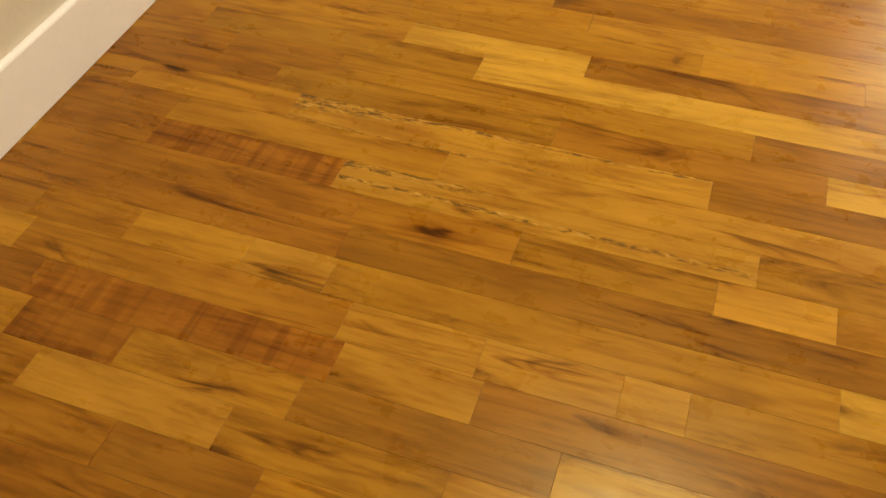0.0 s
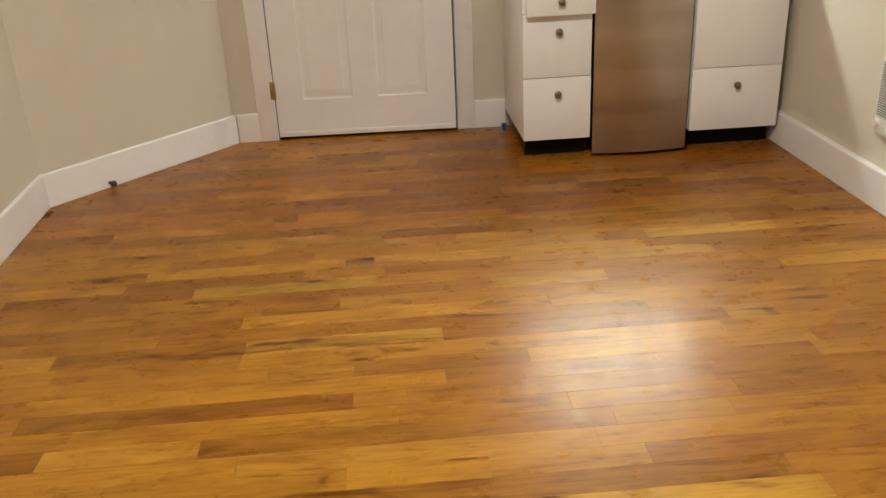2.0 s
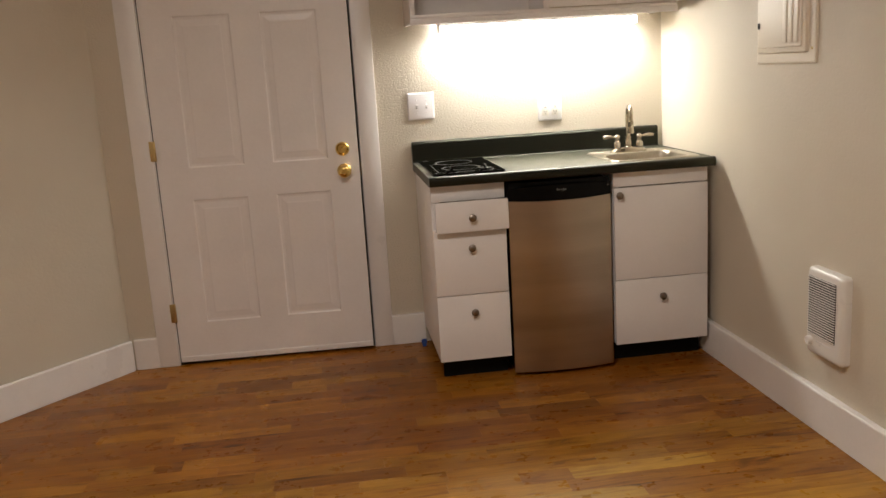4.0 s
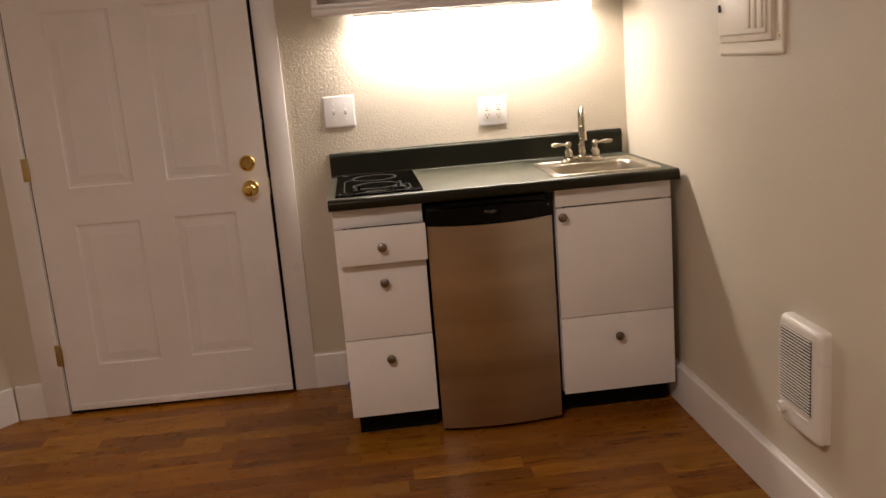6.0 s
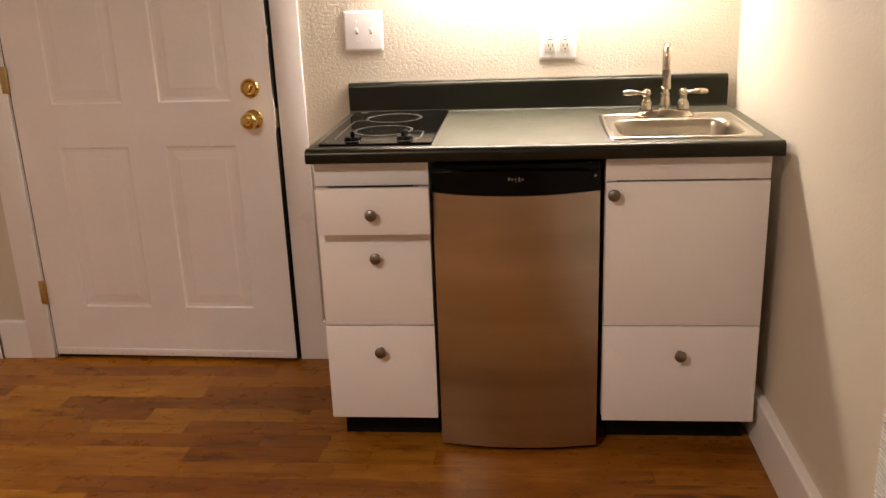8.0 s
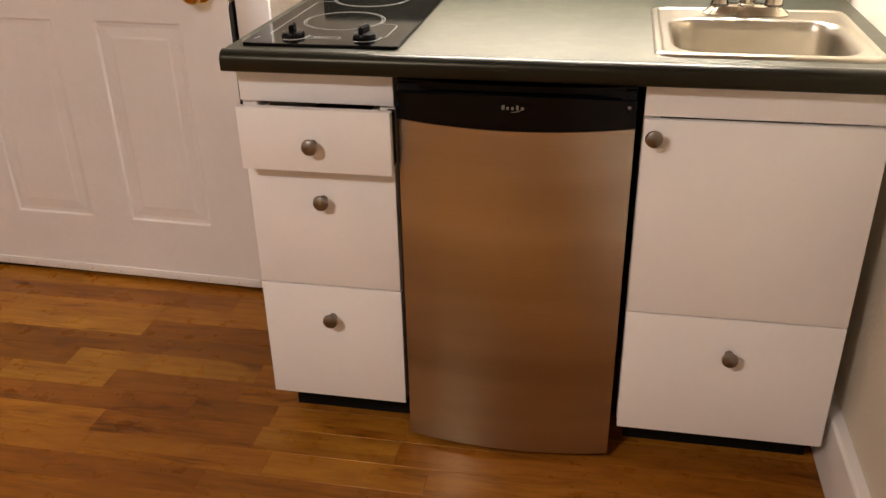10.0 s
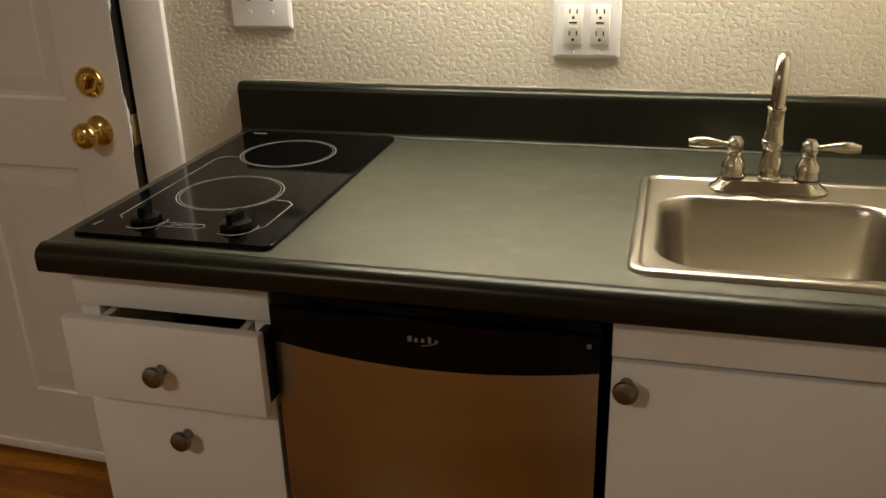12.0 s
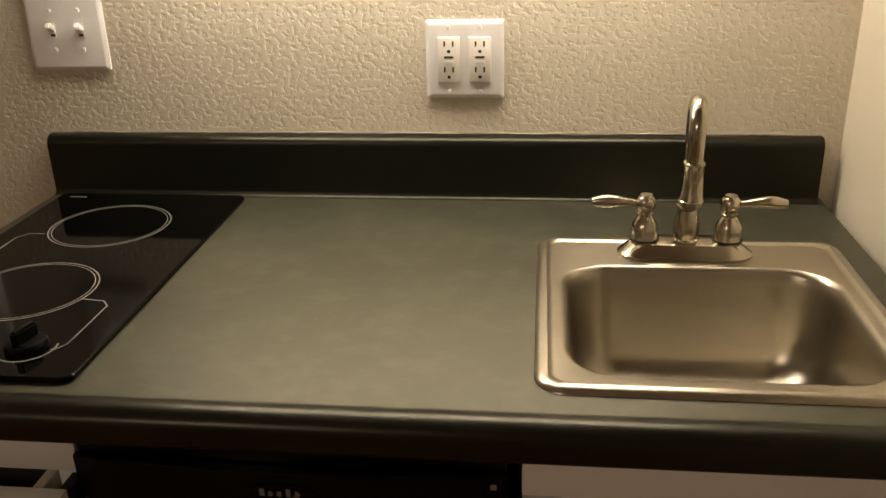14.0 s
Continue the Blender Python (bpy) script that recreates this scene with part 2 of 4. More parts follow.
BRASS = surface("polished_brass", (0.74, 0.53, 0.17), 0.12, metal=1.0, vary=0.1, bump=0.0)
HINGE = surface("worn_hinge_metal", (0.60, 0.46, 0.22), 0.35, metal=1.0, vary=0.25)
PLASTIC = surface("white_plastic", (0.80, 0.775, 0.76), 0.30, vary=0.02, bump=0.0)
IVORY = surface("ivory_plastic", (0.80, 0.76, 0.69), 0.30, vary=0.02, bump=0.0)
# in slots and the heater grille, inner shade is put into this colour
DARK = surface("dark_recess", (0.015, 0.013, 0.012), 0.7, vary=0.1, bump=0.0)
PANEL = surface("panel_enamel", (0.74, 0.67, 0.55), 0.42, vary=0.03, fine=80)
HEATER = surface("heater_enamel", (0.80, 0.77, 0.72), 0.32, vary=0.02)
BLUE = surface("blue_plastic", (0.03, 0.09, 0.35), 0.4, vary=0.1)
RUBBER = surface("brown_rubber", (0.06, 0.04, 0.025), 0.6, vary=0.2)
CAULK = surface("old_caulk", (0.36, 0.33, 0.26), 0.7, vary=0.3, vary_scale=60)
OAK = wood("oak_strip")
OAK_RUSSET = wood("russet_oak_strip", palette=[(p, (c[0], c[1] * 0.88, c[2] * 0.95)) for p, c in TONES])
RUSSET_LIGHT = wood("light_russet_oak_strip", (0.352, 0.150, 0.0165))
RUSSET_DARK = wood("dark_russet_oak_strip", (0.222, 0.078, 0.0085))
OAK_REST = wood("oak_strip_far", island=True)
OAK_PALE = wood("pale_oak_strip", (0.385, 0.203, 0.0260))
OAK_LIGHT = wood("light_oak_strip", (0.340, 0.160, 0.0182))
OAK_MID = wood("middling_oak_strip", (0.298, 0.134, 0.0125))
OAK_DARK = wood("dark_oak_strip", (0.240, 0.098, 0.0100))
OAK_RED = wood("ruddy_oak_strip", (0.250, 0.092, 0.0090), chatter=True)
SPALT = wood("spalted_oak_strip", (0.334, 0.160, 0.0180), spalted=True)
SEAM = surface("floor_seam", (0.10, 0.042, 0.010), 0.7, vary=0.2)
LAMP_GLOW = glow("fluorescent_diffuser", LAMP_COLOUR, LAMP_POWER)
DOME_GLOW = glow("ceiling_light_glass", DOME_COLOUR, DOME_POWER)

# ---- building helpers ----
ORIGIN = {}


def thing(name, at, label, category, group="", kind=""):
    """An empty at a thing's base; parts are given in room coordinates and hung under it."""
    ob = new(name)
    ob.location = at
    ORIGIN[ob.name] = Vector(at)
    return tagged(ob, label, category, group, kind)


def link(name, bm, material, origin=(0, 0, 0), smooth=False):
    bmesh.ops.translate(bm, verts=bm.verts, vec=-Vector(origin))
    bmesh.ops.recalc_face_normals(bm, faces=bm.faces)
    me = bpy.data.meshes.new(name)
    bm.to_mesh(me)
    bm.free()
    me.materials.append(material)
    if smooth:
        me.shade_smooth()
        me.set_sharp_from_angle(angle=radians(38))
    return new(name, me)


def part(name, bm, material, parent, label="", smooth=True):
    ob = link(name, bm, material, ORIGIN[parent.name], smooth)
    ob.parent = parent
    ORIGIN[ob.name] = ORIGIN[parent.name]
    return tagged(ob, label)


def single(name, bm, material, label, category, at, kind="", smooth=True):
    ob = link(name, bm, material, at, smooth)
    ob.location = at
    ORIGIN[ob.name] = Vector(at)
    return tagged(ob, label, category, "", kind)


def box(x0, x1, y0, y1, z0, z1, bevel=0.0, seg=2, bm=None):
    own = bmesh.new()
    bmesh.ops.create_cube(own, size=1.0, matrix=Matrix.LocRotScale(((x0 + x1) / 2, (y0 + y1) / 2, (z0 + z1) / 2), None, (abs(x1 - x0), abs(y1 - y0), abs(z1 - z0))))
    if bevel:
        bmesh.ops.bevel(own, geom=own.edges[:], offset=bevel, segments=seg, profile=0.5, affect="EDGES")
    return own if bm is None else merge(bm, own)


def merge(bm, other):
    tmp = bpy.data.meshes.new("tmp")
    other.to_mesh(tmp)
    other.free()
    bm.from_mesh(tmp)
    bpy.data.meshes.remove(tmp)
    return bm


def loft(loops, closed=True, cap_start=False, cap_end=False):
    """Skins a row of point loops of equal length."""
    bm = bmesh.new()
    rows = [[bm.verts.new(p) for p in loop] for loop in loops]
    n = len(rows[0])
    for a, b in zip(rows, rows[1:]):
        for i in range(n if closed else n - 1):
            j = (i + 1) % n
            bm.faces.new((a[i], a[j], b[j], b[i]))
    if cap_start:
        bm.faces.new(rows[0])
    if cap_end:
        bm.faces.new(rows[-1][::-1])
    return bm


def lathe(profile, m, seg=24):
    """Turns (radius, height) pairs round the local z axis, then places them with m."""
    loops = [[m @ Vector((r * math.cos(2 * math.pi * i / seg), r * math.sin(2 * math.pi * i / seg), h)) for i in range(seg)] for r, h in profile]
    return loft(loops, True, True, True)


def tube(path, radii, seg=14):
    pts = [Vector(p) for p in path]
    loops, side = [], None
    for i, p in enumerate(pts):
        d = (pts[min(i + 1, len(pts) - 1)] - pts[max(i - 1, 0)]).normalized()
        side = d.orthogonal().normalized() if side is None else (side - d * side.dot(d)).normalized()
        up = d.cross(side)
        loops.append([p + radii[i] * (math.cos(2 * math.pi * k / seg) * side + math.sin(2 * math.pi * k / seg) * up) for k in range(seg)])
    return loft(loops, True, True, True)


def rrect(x0, x1, y0, y1, r, z, n=6):
    """A rounded rectangle in the plane z."""
    loop = []
    for cx, cy, a0 in ((x1 - r, y1 - r, 0), (x0 + r, y1 - r, 90), (x0 + r, y0 + r, 180), (x1 - r, y0 + r, 270)):
        for k in range(n + 1):
            a = radians(a0 + 90 * k / n)
            loop.append(Vector((cx + r * math.cos(a), cy + r * math.sin(a), z)))
    return loop


def extrude_x(profile, x0, x1, bm=None):
    """A closed (y, z) outline drawn out along x."""
    own = loft([[Vector((x, y, z)) for y, z in profile] for x in (x0, x1)], True, True, True)
    return own if bm is None else merge(bm, own)


def turned(axis_from, axis_to):
    """The pose of a lathe whose z axis runs from one point towards another."""
    d = Vector(axis_to) - Vector(axis_from)
    return Matrix.Translation(axis_from) @ d.to_track_quat("Z", "Y").to_matrix().to_4x4()


def structure(name, bm, material, label, category, smooth=False):
    return tagged(link(name, bm, material, smooth=smooth), label, category, "", "structure")

# ---- the room ----
H = 2.44
LEFT, SOUTH = -3.29, -5.6
CORNER = Vector((-2.632, 0.0, 0.0))          # where the slanted wall leaves the kitchen wall
BEND = Vector((-3.326, -0.815, 0.0))           # where it meets the side wall
ENDL = Vector((-3.190, SOUTH, 0.0))
D0, D1, DTOP = -2.406, -1.488, 2.032         # door leaf


def slab(a, b, z0, z1, t, bm=None):
    """An upright slab between two plan points; its room face lies on the line, its body to the right of a to b."""
    d = (b - a).normalized()
    out = Vector((d.y, -d.x, 0)) * t
    loop = lambda z: [Vector((p.x, p.y, z)) for p in (a, b, b + out, a + out)]
    own = loft([loop(z0), loop(z1)], True, True, True)
    return own if bm is None else merge(bm, own)


bm = box(-3.6, 0.3, SOUTH - 0.2, 0.3, -0.12, -0.012)
floor = structure("floor", bm, SEAM, "strip hardwood floor in mixed amber and brown boards", "floor")
ORIGIN[floor.name] = Vector((0, 0, 0))
structure("ceiling", box(-3.6, 0.3, SOUTH - 0.2, 0.3, H, H + 0.1), CEILING, "plain off-white painted ceiling", "ceiling")

bm = box(-2.70, D0 - 0.022, 0.0, 0.12, -0.01, H)
box(D1 + 0.024, 0.12, 0.0, 0.12, -0.01, H, bm=bm)
box(D0 - 0.022, D1 + 0.024, 0.0, 0.12, DTOP + 0.022, H, bm=bm)
structure("wall_north", bm, WALL_ROUGH, "beige kitchen wall with coarse knock-down plaster texture", "wall")
# unseen backing, added to close the opening and keep the door gaps dark
structure("door_backing", box(-2.7, -1.2, 0.125, 0.2, -0.01, H), GAP, "unseen dark backing panel added behind the doorway", "wall")
structure("wall_east", box(0.0, 0.12, SOUTH - 0.12, -0.0005, -0.01, H), WALL, "beige painted side wall with light texture", "wall")
structure("wall_west", slab(ENDL, BEND, -0.01, H, -0.12), WALL, "beige painted side wall, plain", "wall")
structure("wall_slanted", slab(BEND, CORNER, -0.01, H, -0.12), WALL, "beige wall set at a slant beside the door", "wall")
structure("wall_south", box(-3.5, 0.12, SOUTH - 0.12, SOUTH, -0.01, H), WALL, "plain beige wall closing the room", "wall")


def baseboard(a, b, label, t=0.016, h=0.150):
    """A tall flat board with an eased top edge, on the room side of the line."""
    d = (b - a).normalized()
    inn = Vector((-d.y, d.x, 0))
    prof = [(0.0005, 0.002), (t, 0.002), (t, h - 0.006), (t - 0.002, h - 0.002), (t - 0.006, h), (0.0005, h)]
    loops = [[p + inn * u + Vector((0, 0, z)) for u, z in prof] for p in (a, b)]
    structure("baseboard", loft(loops, True, True, True), TRIM, label, "baseboard")


BB = "tall white painted baseboard along the beige wall"
baseboard(Vector((-1.226, 0, 0)), Vector((-1.3875, 0, 0)), BB)
baseboard(Vector((-2.5045, 0, 0)), Vector((-2.6105, 0, 0)), BB)
baseboard(CORNER + Vector((0.004, -0.012, 0)), BEND + Vector((0.006, -0.007, 0)), BB)
baseboard(BEND + Vector((0, -0.006, 0)), ENDL, BB)
baseboard(Vector((0, SOUTH + 0.017, 0)), Vector((0, -0.05, 0)), BB, 0.026)
baseboard(ENDL + Vector((0.02, 0, 0)), Vector((-0.018, SOUTH, 0)), BB)

# ---- entrance door ----
frame_ob = thing("door_frame", (-1.947, 0, 0), "white painted wooden door casing and jambs", "door frame", kind="structure")
for name, a, b in (("casing", D0 - 0.100, D0 - 0.008), ("casing", D1 + 0.010, D1 + 0.101)):
    part(name, box(a, b, -0.015, 0.0, 0.001, DTOP + 0.010, 0.003), TRIM, frame_ob)
part("head_casing", box(D0 - 0.100, D1 + 0.101, -0.016, 0.0, DTOP + 0.0105, DTOP + 0.10, 0.003), TRIM, frame_ob)
part("jamb", box(D0 - 0.021, D0 - 0.004, 0.0005, 0.118, 0.0, DTOP + 0.02), TRIM, frame_ob)
part("jamb", box(D1 + 0.009, D1 + 0.0235, 0.0005, 0.118, 0.0, DTOP + 0.02), TRIM, frame_ob)
part("head_jamb", box(D0 - 0.0035, D1 + 0.0085, 0.0005, 0.118, DTOP + 0.004, DTOP + 0.0215), TRIM, frame_ob)
# dark strips added to blacken the gaps at both sides of the leaf
for a, b in ((D0 - 0.0035, D0 + 0.012), (D1 - 0.012, D1 + 0.0085)):
    part("weatherstrip", box(a, b, 0.044, 0.062, 0.0, DTOP), GAP, frame_ob, "dark strip filling the gap beside the leaf")
# the hinge seam's shade, made as a thin dark strip
part("weatherstrip", box(D0 - 0.0036, D0 - 0.0006, -0.0030, 0.0003, 0.002, DTOP), GAP, frame_ob, "dark strip standing in for shade in the hinge-side seam")
# the black gap under the leaf is darkened by this added strip
part("under_door_strip", box(D0 - 0.0035, D1 + 0.0085, 0.010, 0.11, 0.0, 0.007, 0.002), GAP, frame_ob, "dark strip standing in for shade under the door")
part("strike_plate", box(D1 + 0.0072, D1 + 0.0089, 0.004, 0.032, 0.845, 0.905, 0.0004), HINGE, frame_ob, "worn strike plate")

YF = -0.004
door = thing("door_1", (D0, YF, 0.015), "white six-panel entrance door with brass lock, not quite shut", "door", kind="structure")
door.rotation_euler = (0, 0, radians(-2.0))


def door_leaf():
    """A slab whose front has six sunk mouldings with raised fields."""
    xs = [D0, -2.265, -2.012, -1.882, -1.629, D1]
    zs = [0.015, 0.205, 0.790, 0.938, 1.612, 1.705, 1.915, DTOP]
    bm = bmesh.new()
    grid = {}
    for i, x in enumerate(xs):
        for j, z in enumerate(zs):
            grid[i, j] = bm.verts.new((x, YF, z))
    for i in range(5):
        for j in range(7):
            quad = [grid[i, j], grid[i + 1, j], grid[i + 1, j + 1], grid[i, j + 1]]
            if i in (1, 3) and j in (1, 3, 5):
                ring = quad
                for inset, depth in ((0.006, 0.0045), (0.016, 0.0055), (0.040, 0.0028), (0.046, 0.0015)):
                    x0, x1, z0, z1 = xs[i] + inset, xs[i + 1] - inset, zs[j] + inset, zs[j + 1] - inset
                    nxt = [bm.verts.new(p) for p in ((x0, YF + depth, z0), (x1, YF + depth, z0), (x1, YF + depth, z1), (x0, YF + depth, z1))]
                    for k in range(4):
                        bm.faces.new((ring[k], ring[(k + 1) % 4], nxt[(k + 1) % 4], nxt[k]))
                    ring = nxt
                bm.faces.new(ring)
            else:
                bm.faces.new(quad)
    back = [bm.verts.new(p) for p in ((D0, 0.04, zs[0]), (D1, 0.04, zs[0]), (D1, 0.04, DTOP), (D0, 0.04, DTOP))]
    bm.faces.new(back[::-1])
    bm.faces.new([grid[i, 0] for i in range(6)][::-1] + [back[0], back[1]])
    bm.faces.new([grid[i, 7] for i in range(6)] + [back[2], back[3]])
    bm.faces.new([grid[0, j] for j in range(8)] + [back[3], back[0]])
    bm.faces.new([grid[5, j] for j in range(8)][::-1] + [back[1], back[2]])
    return bm


part("leaf", door_leaf(), DOOR, door, smooth=False)
sweep = part("door_sweep", box(D0 + 0.004, D1 - 0.006, YF - 0.005, YF - 0.0005, 0.016, 0.042, 0.0015), DOOR, door, "white door sweep nailed along the bottom")
for k in range(9):
    x = D0 + 0.06 + k * 0.098
    part("nail", lathe([(0.0022, 0), (0.0022, 0.0008), (0.0, 0.0012)], turned((x, YF - 0.0045, 0.026), (x, YF - 0.1, 0.026)), 8), HINGE, sweep)
for z in (0.262, 1.025, 1.83):
    hinge = part("hinge", box(D0 - 0.021, D0 + 0.007, YF - 0.0128, YF - 0.0115, z - 0.045, z + 0.045, 0.001), HINGE, door, "tarnished brass butt hinge")
    for k in range(5):
        part("knuckle", lathe([(0.0062, 0), (0.0062, 0.0165)], turned((D0 - 0.002, YF - 0.008, z - 0.0435 + k * 0.0175), (D0 - 0.002, YF - 0.008, z + 1)), 12), HINGE, hinge)


def to_room(x, z, y=YF):
    """The pose of a lathe on the door that points into the room."""
    return turned((x, y, z), (x, y - 1, z))


bolt = part("deadbolt", lathe([(0.0, -0.001), (0.032, -0.001), (0.0325, 0.004), (0.030, 0.010), (0.024, 0.0135), (0.021, 0.0105), (0.0, 0.0105)], to_room(-1.560, 0.979), 32), BRASS, door, "polished brass deadbolt rose")
tb = bmesh.new()
bmesh.ops.create_cube(tb, size=1.0, matrix=Matrix.LocRotScale((-1.560, YF - 0.019, 0.979), Euler((0, radians(28), 0)), (0.010, 0.020, 0.034)))
bmesh.ops.bevel(tb, geom=tb.edges[:], offset=0.004, segments=3, affect="EDGES")
part("thumb_turn", tb, BRASS, bolt)
knob = part("door_knob", lathe([(0.0, -0.001), (0.033, -0.001), (0.033, 0.003), (0.028, 0.009), (0.016, 0.014), (0.0135, 0.022), (0.016, 0.030), (0.0255, 0.037), (0.0285, 0.047), (0.026, 0.056), (0.018, 0.0625), (0.012, 0.0635), (0.0115, 0.0615), (0.0, 0.0615)], to_room(-1.559, 0.877), 36), BRASS, door, "polished brass door knob")
part("lock_button", lathe([(0.005, 0.061), (0.005, 0.066), (0.0, 0.0665)], to_room(-1.559, 0.877), 14), BRASS, knob)
part("door_edge", box(D1 + 0.0002, D1 + 0.0012, YF + 0.0015, 0.0395, 0.016, DTOP - 0.002), EDGE, door, "bare dark door edge")
part("latch_plate", box(D1 + 0.0013, D1 + 0.0022, 0.006, 0.030, 0.845, 0.91, 0.0003), HINGE, door, "worn latch plate on the door edge")
for z0, z1, w in ((0.835, 0.955, 0.010), (1.120, 1.150, 0.006), (1.165, 1.176, 0.004)):
    chip = [[Vector((D1 + h, YF + 0.001, z0 + (z1 - z0) * k / 10)), Vector((D1 + h, YF + 0.002 + w * math.sin(math.pi * k / 10) * (0.7 + 0.3 * math.sin(k * 2.1)), z0 + (z1 - z0) * k / 10))] for h in (0.0013, 0.0020) for k in range(11)]
    part("paint_chip", loft([chip[k] + chip[k + 11][::-1] for k in range(11)], True, True, True), DOOR, door, "flake of old white paint on the edge")

# ---- base cabinets ----
YB, YFACE, YDRAW = -0.02, -0.592, -0.611      # back, face frame, drawer fronts
CT = 0.850                                     # underside of the worktop


def pull(parent, x, y, z, at="knob"):
    """A mushroom knob that stands out towards the room."""
    part(at, lathe([(0.0, -0.0005), (0.0085, -0.0005), (0.0075, 0.003), (0.0055, 0.010), (0.0065, 0.0145), (0.0145, 0.0175), (0.0162, 0.0215), (0.0148, 0.0262), (0.009, 0.0292), (0.0, 0.0300)], turned((x, y, z), (x, y - 1, z)), 28), KNOB, parent, "brushed nickel mushroom knob")


def carcass(cab, x0, x1, rail_bottom, proud=0.010):
    for a, b in ((x0, x0 + 0.016), (x1 - 0.016, x1)):
        part("side_panel", box(a, b, YFACE + 0.0165, YB, 0.096, CT - 0.0005, 0.0008), CABINET, cab)
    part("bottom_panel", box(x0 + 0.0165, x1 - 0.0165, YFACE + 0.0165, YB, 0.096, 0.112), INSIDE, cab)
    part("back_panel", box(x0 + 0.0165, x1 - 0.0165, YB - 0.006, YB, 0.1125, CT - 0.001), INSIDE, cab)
    part("top_rail", box(x0, x1, YFACE - proud, YFACE + 0.016, rail_bottom, CT - 0.0005, 0.0012), CABINET, cab)
    for a, b in ((x0, x0 + 0.03), (x1 - 0.03, x1)):
        part("stile", box(a, b, YFACE, YFACE + 0.016, 0.0965, rail_bottom - 0.0005, 0.0008), CABINET, cab)
    part("toe_kick", box(x0 + 0.02, x1 - 0.004, YFACE + 0.06, YFACE + 0.072, 0.001, 0.0955), BLACK_DULL, cab, "black recessed toe kick")


cab = thing("drawer_cabinet", (-1.073, -0.30, 0), "white base cabinet with three drawers, the top one ajar", "cabinet", "kitchenette base units")
X0, X1 = -1.228, -0.920
carcass(cab, X0, X1, 0.780)
part("mid_rail", box(X0 + 0.031, X1 - 0.031, YFACE, YFACE + 0.016, 0.640, 0.655), CABINET, cab)
low = part("drawer_front", box(X0, X1, YDRAW, YFACE - 0.0005, 0.093, 0.378, 0.0015), CABINET, cab)
pull(low, -1.073, YDRAW, 0.306)
mid = part("drawer_front", box(X0 + 0.001, X1 - 0.001, YDRAW, YFACE - 0.0005, 0.382, 0.663, 0.0015), CABINET, cab)
pull(mid, -1.071, YDRAW, 0.583)
YT = -0.652                                     # the drawer that stands open
top = part("open_drawer_front", box(X0 + 0.010, X1 + 0.004, YT, YT + 0.018, 0.657, 0.783, 0.0015), CABINET, cab)
pull(top, -1.069, YT, 0.716)
for a in (X0 + 0.038, X1 - 0.050):
    part("drawer_side", box(a, a + 0.012, YT + 0.0185, -0.16, 0.672, 0.765, 0.001), PANEL, top, "plain drawer side")
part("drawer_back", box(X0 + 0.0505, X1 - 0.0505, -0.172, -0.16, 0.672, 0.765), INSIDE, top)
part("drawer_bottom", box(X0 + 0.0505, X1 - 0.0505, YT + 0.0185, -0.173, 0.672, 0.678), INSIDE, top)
part("slide_bracket", box(X1 - 0.014, X1 - 0.001, YT + 0.0185, YFACE - 0.0005, 0.664, 0.772, 0.001), DARK, top, "dark drawer slide seen from the side")
for a in (X0 + 0.0315, X1 - 0.0365):
    part("slide_rail", box(a, a + 0.005, YT + 0.020, -0.16, 0.690, 0.720, 0.0006), KNOB, top, "metal drawer slide")

cab = thing("sink_cabinet", (-0.247, -0.30, 0), "white base cabinet with a door above a deep drawer", "cabinet", "kitchenette base units")
X0, X1 = -0.457, -0.042
carcass(cab, X0, X1, 0.7860, 0.021)
leaf = part("cabinet_door", box(X0 + 0.001, X1, YDRAW - 0.006, YFACE - 0.0105, 0.3825, 0.7810, 0.0015), CABINET, cab)
pull(leaf, -0.437, YDRAW - 0.006, 0.752)
low = part("drawer_front", box(X0 + 0.001, X1, YDRAW - 0.006, YFACE - 0.0105, 0.094, 0.3795, 0.0015), CABINET, cab)
pull(low, -0.250, YDRAW - 0.006, 0.301)

# ---- small refrigerator ----
fr = thing("mini_fridge", (-0.691, -0.33, 0), "stainless steel compact refrigerator with black handle strip", "refrigerator")
FX0, FX1 = -0.910, -0.471
part("body", box(FX0 + 0.003, FX1 - 0.003, -0.585, -0.04, 0.020, 0.832, 0.006), BLACK, fr, "black cabinet shell")


def bow(x, edge=-0.617, depth=0.024):
    u = (x - (FX0 + FX1) / 2) / ((FX1 - FX0) / 2)
    return edge - depth * (1 - u * u)


def bowed(z_low, z_high, y_back, push, n=20):
    """A bowed front; z_low and z_high are functions of x."""
    loops = []
    for k in range(n + 1):
        x = FX0 + (FX1 - FX0) * k / n
        f = bow(x) - push
        a, b = z_low(x), z_high(x)
        loops.append([Vector(p) for p in ((x, y_back, a), (x, f + 0.0015, a), (x, f, a + 0.0015), (x, f, b - 0.0015), (x, f + 0.0015, b), (x, y_back, b))])
    return loft(loops, True, True, True)


def sag(x):
    u = (x - (FX0 + FX1) / 2) / ((FX1 - FX0) / 2)
    return 0.763 - 0.007 * (1 - u * u)


part("door_liner", box(FX0 + 0.001, FX1 - 0.001, -0.6155, -0.588, 0.020, 0.832, 0.003), BLACK, fr, "black door edge")
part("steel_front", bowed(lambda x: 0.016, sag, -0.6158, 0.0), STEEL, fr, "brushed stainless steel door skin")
cap = part("handle_strip", bowed(lambda x: sag(x) + 0.001, lambda x: 1.579 - sag(x), -0.6158, 0.005), BLACK, fr, "glossy black curved handle strip")
part("handle_lip", bowed(lambda x: 1.5800 - sag(x), lambda x: 0.838, -0.600, -0.010), BLACK, fr, "black recessed grip above the strip")
xc = -0.688
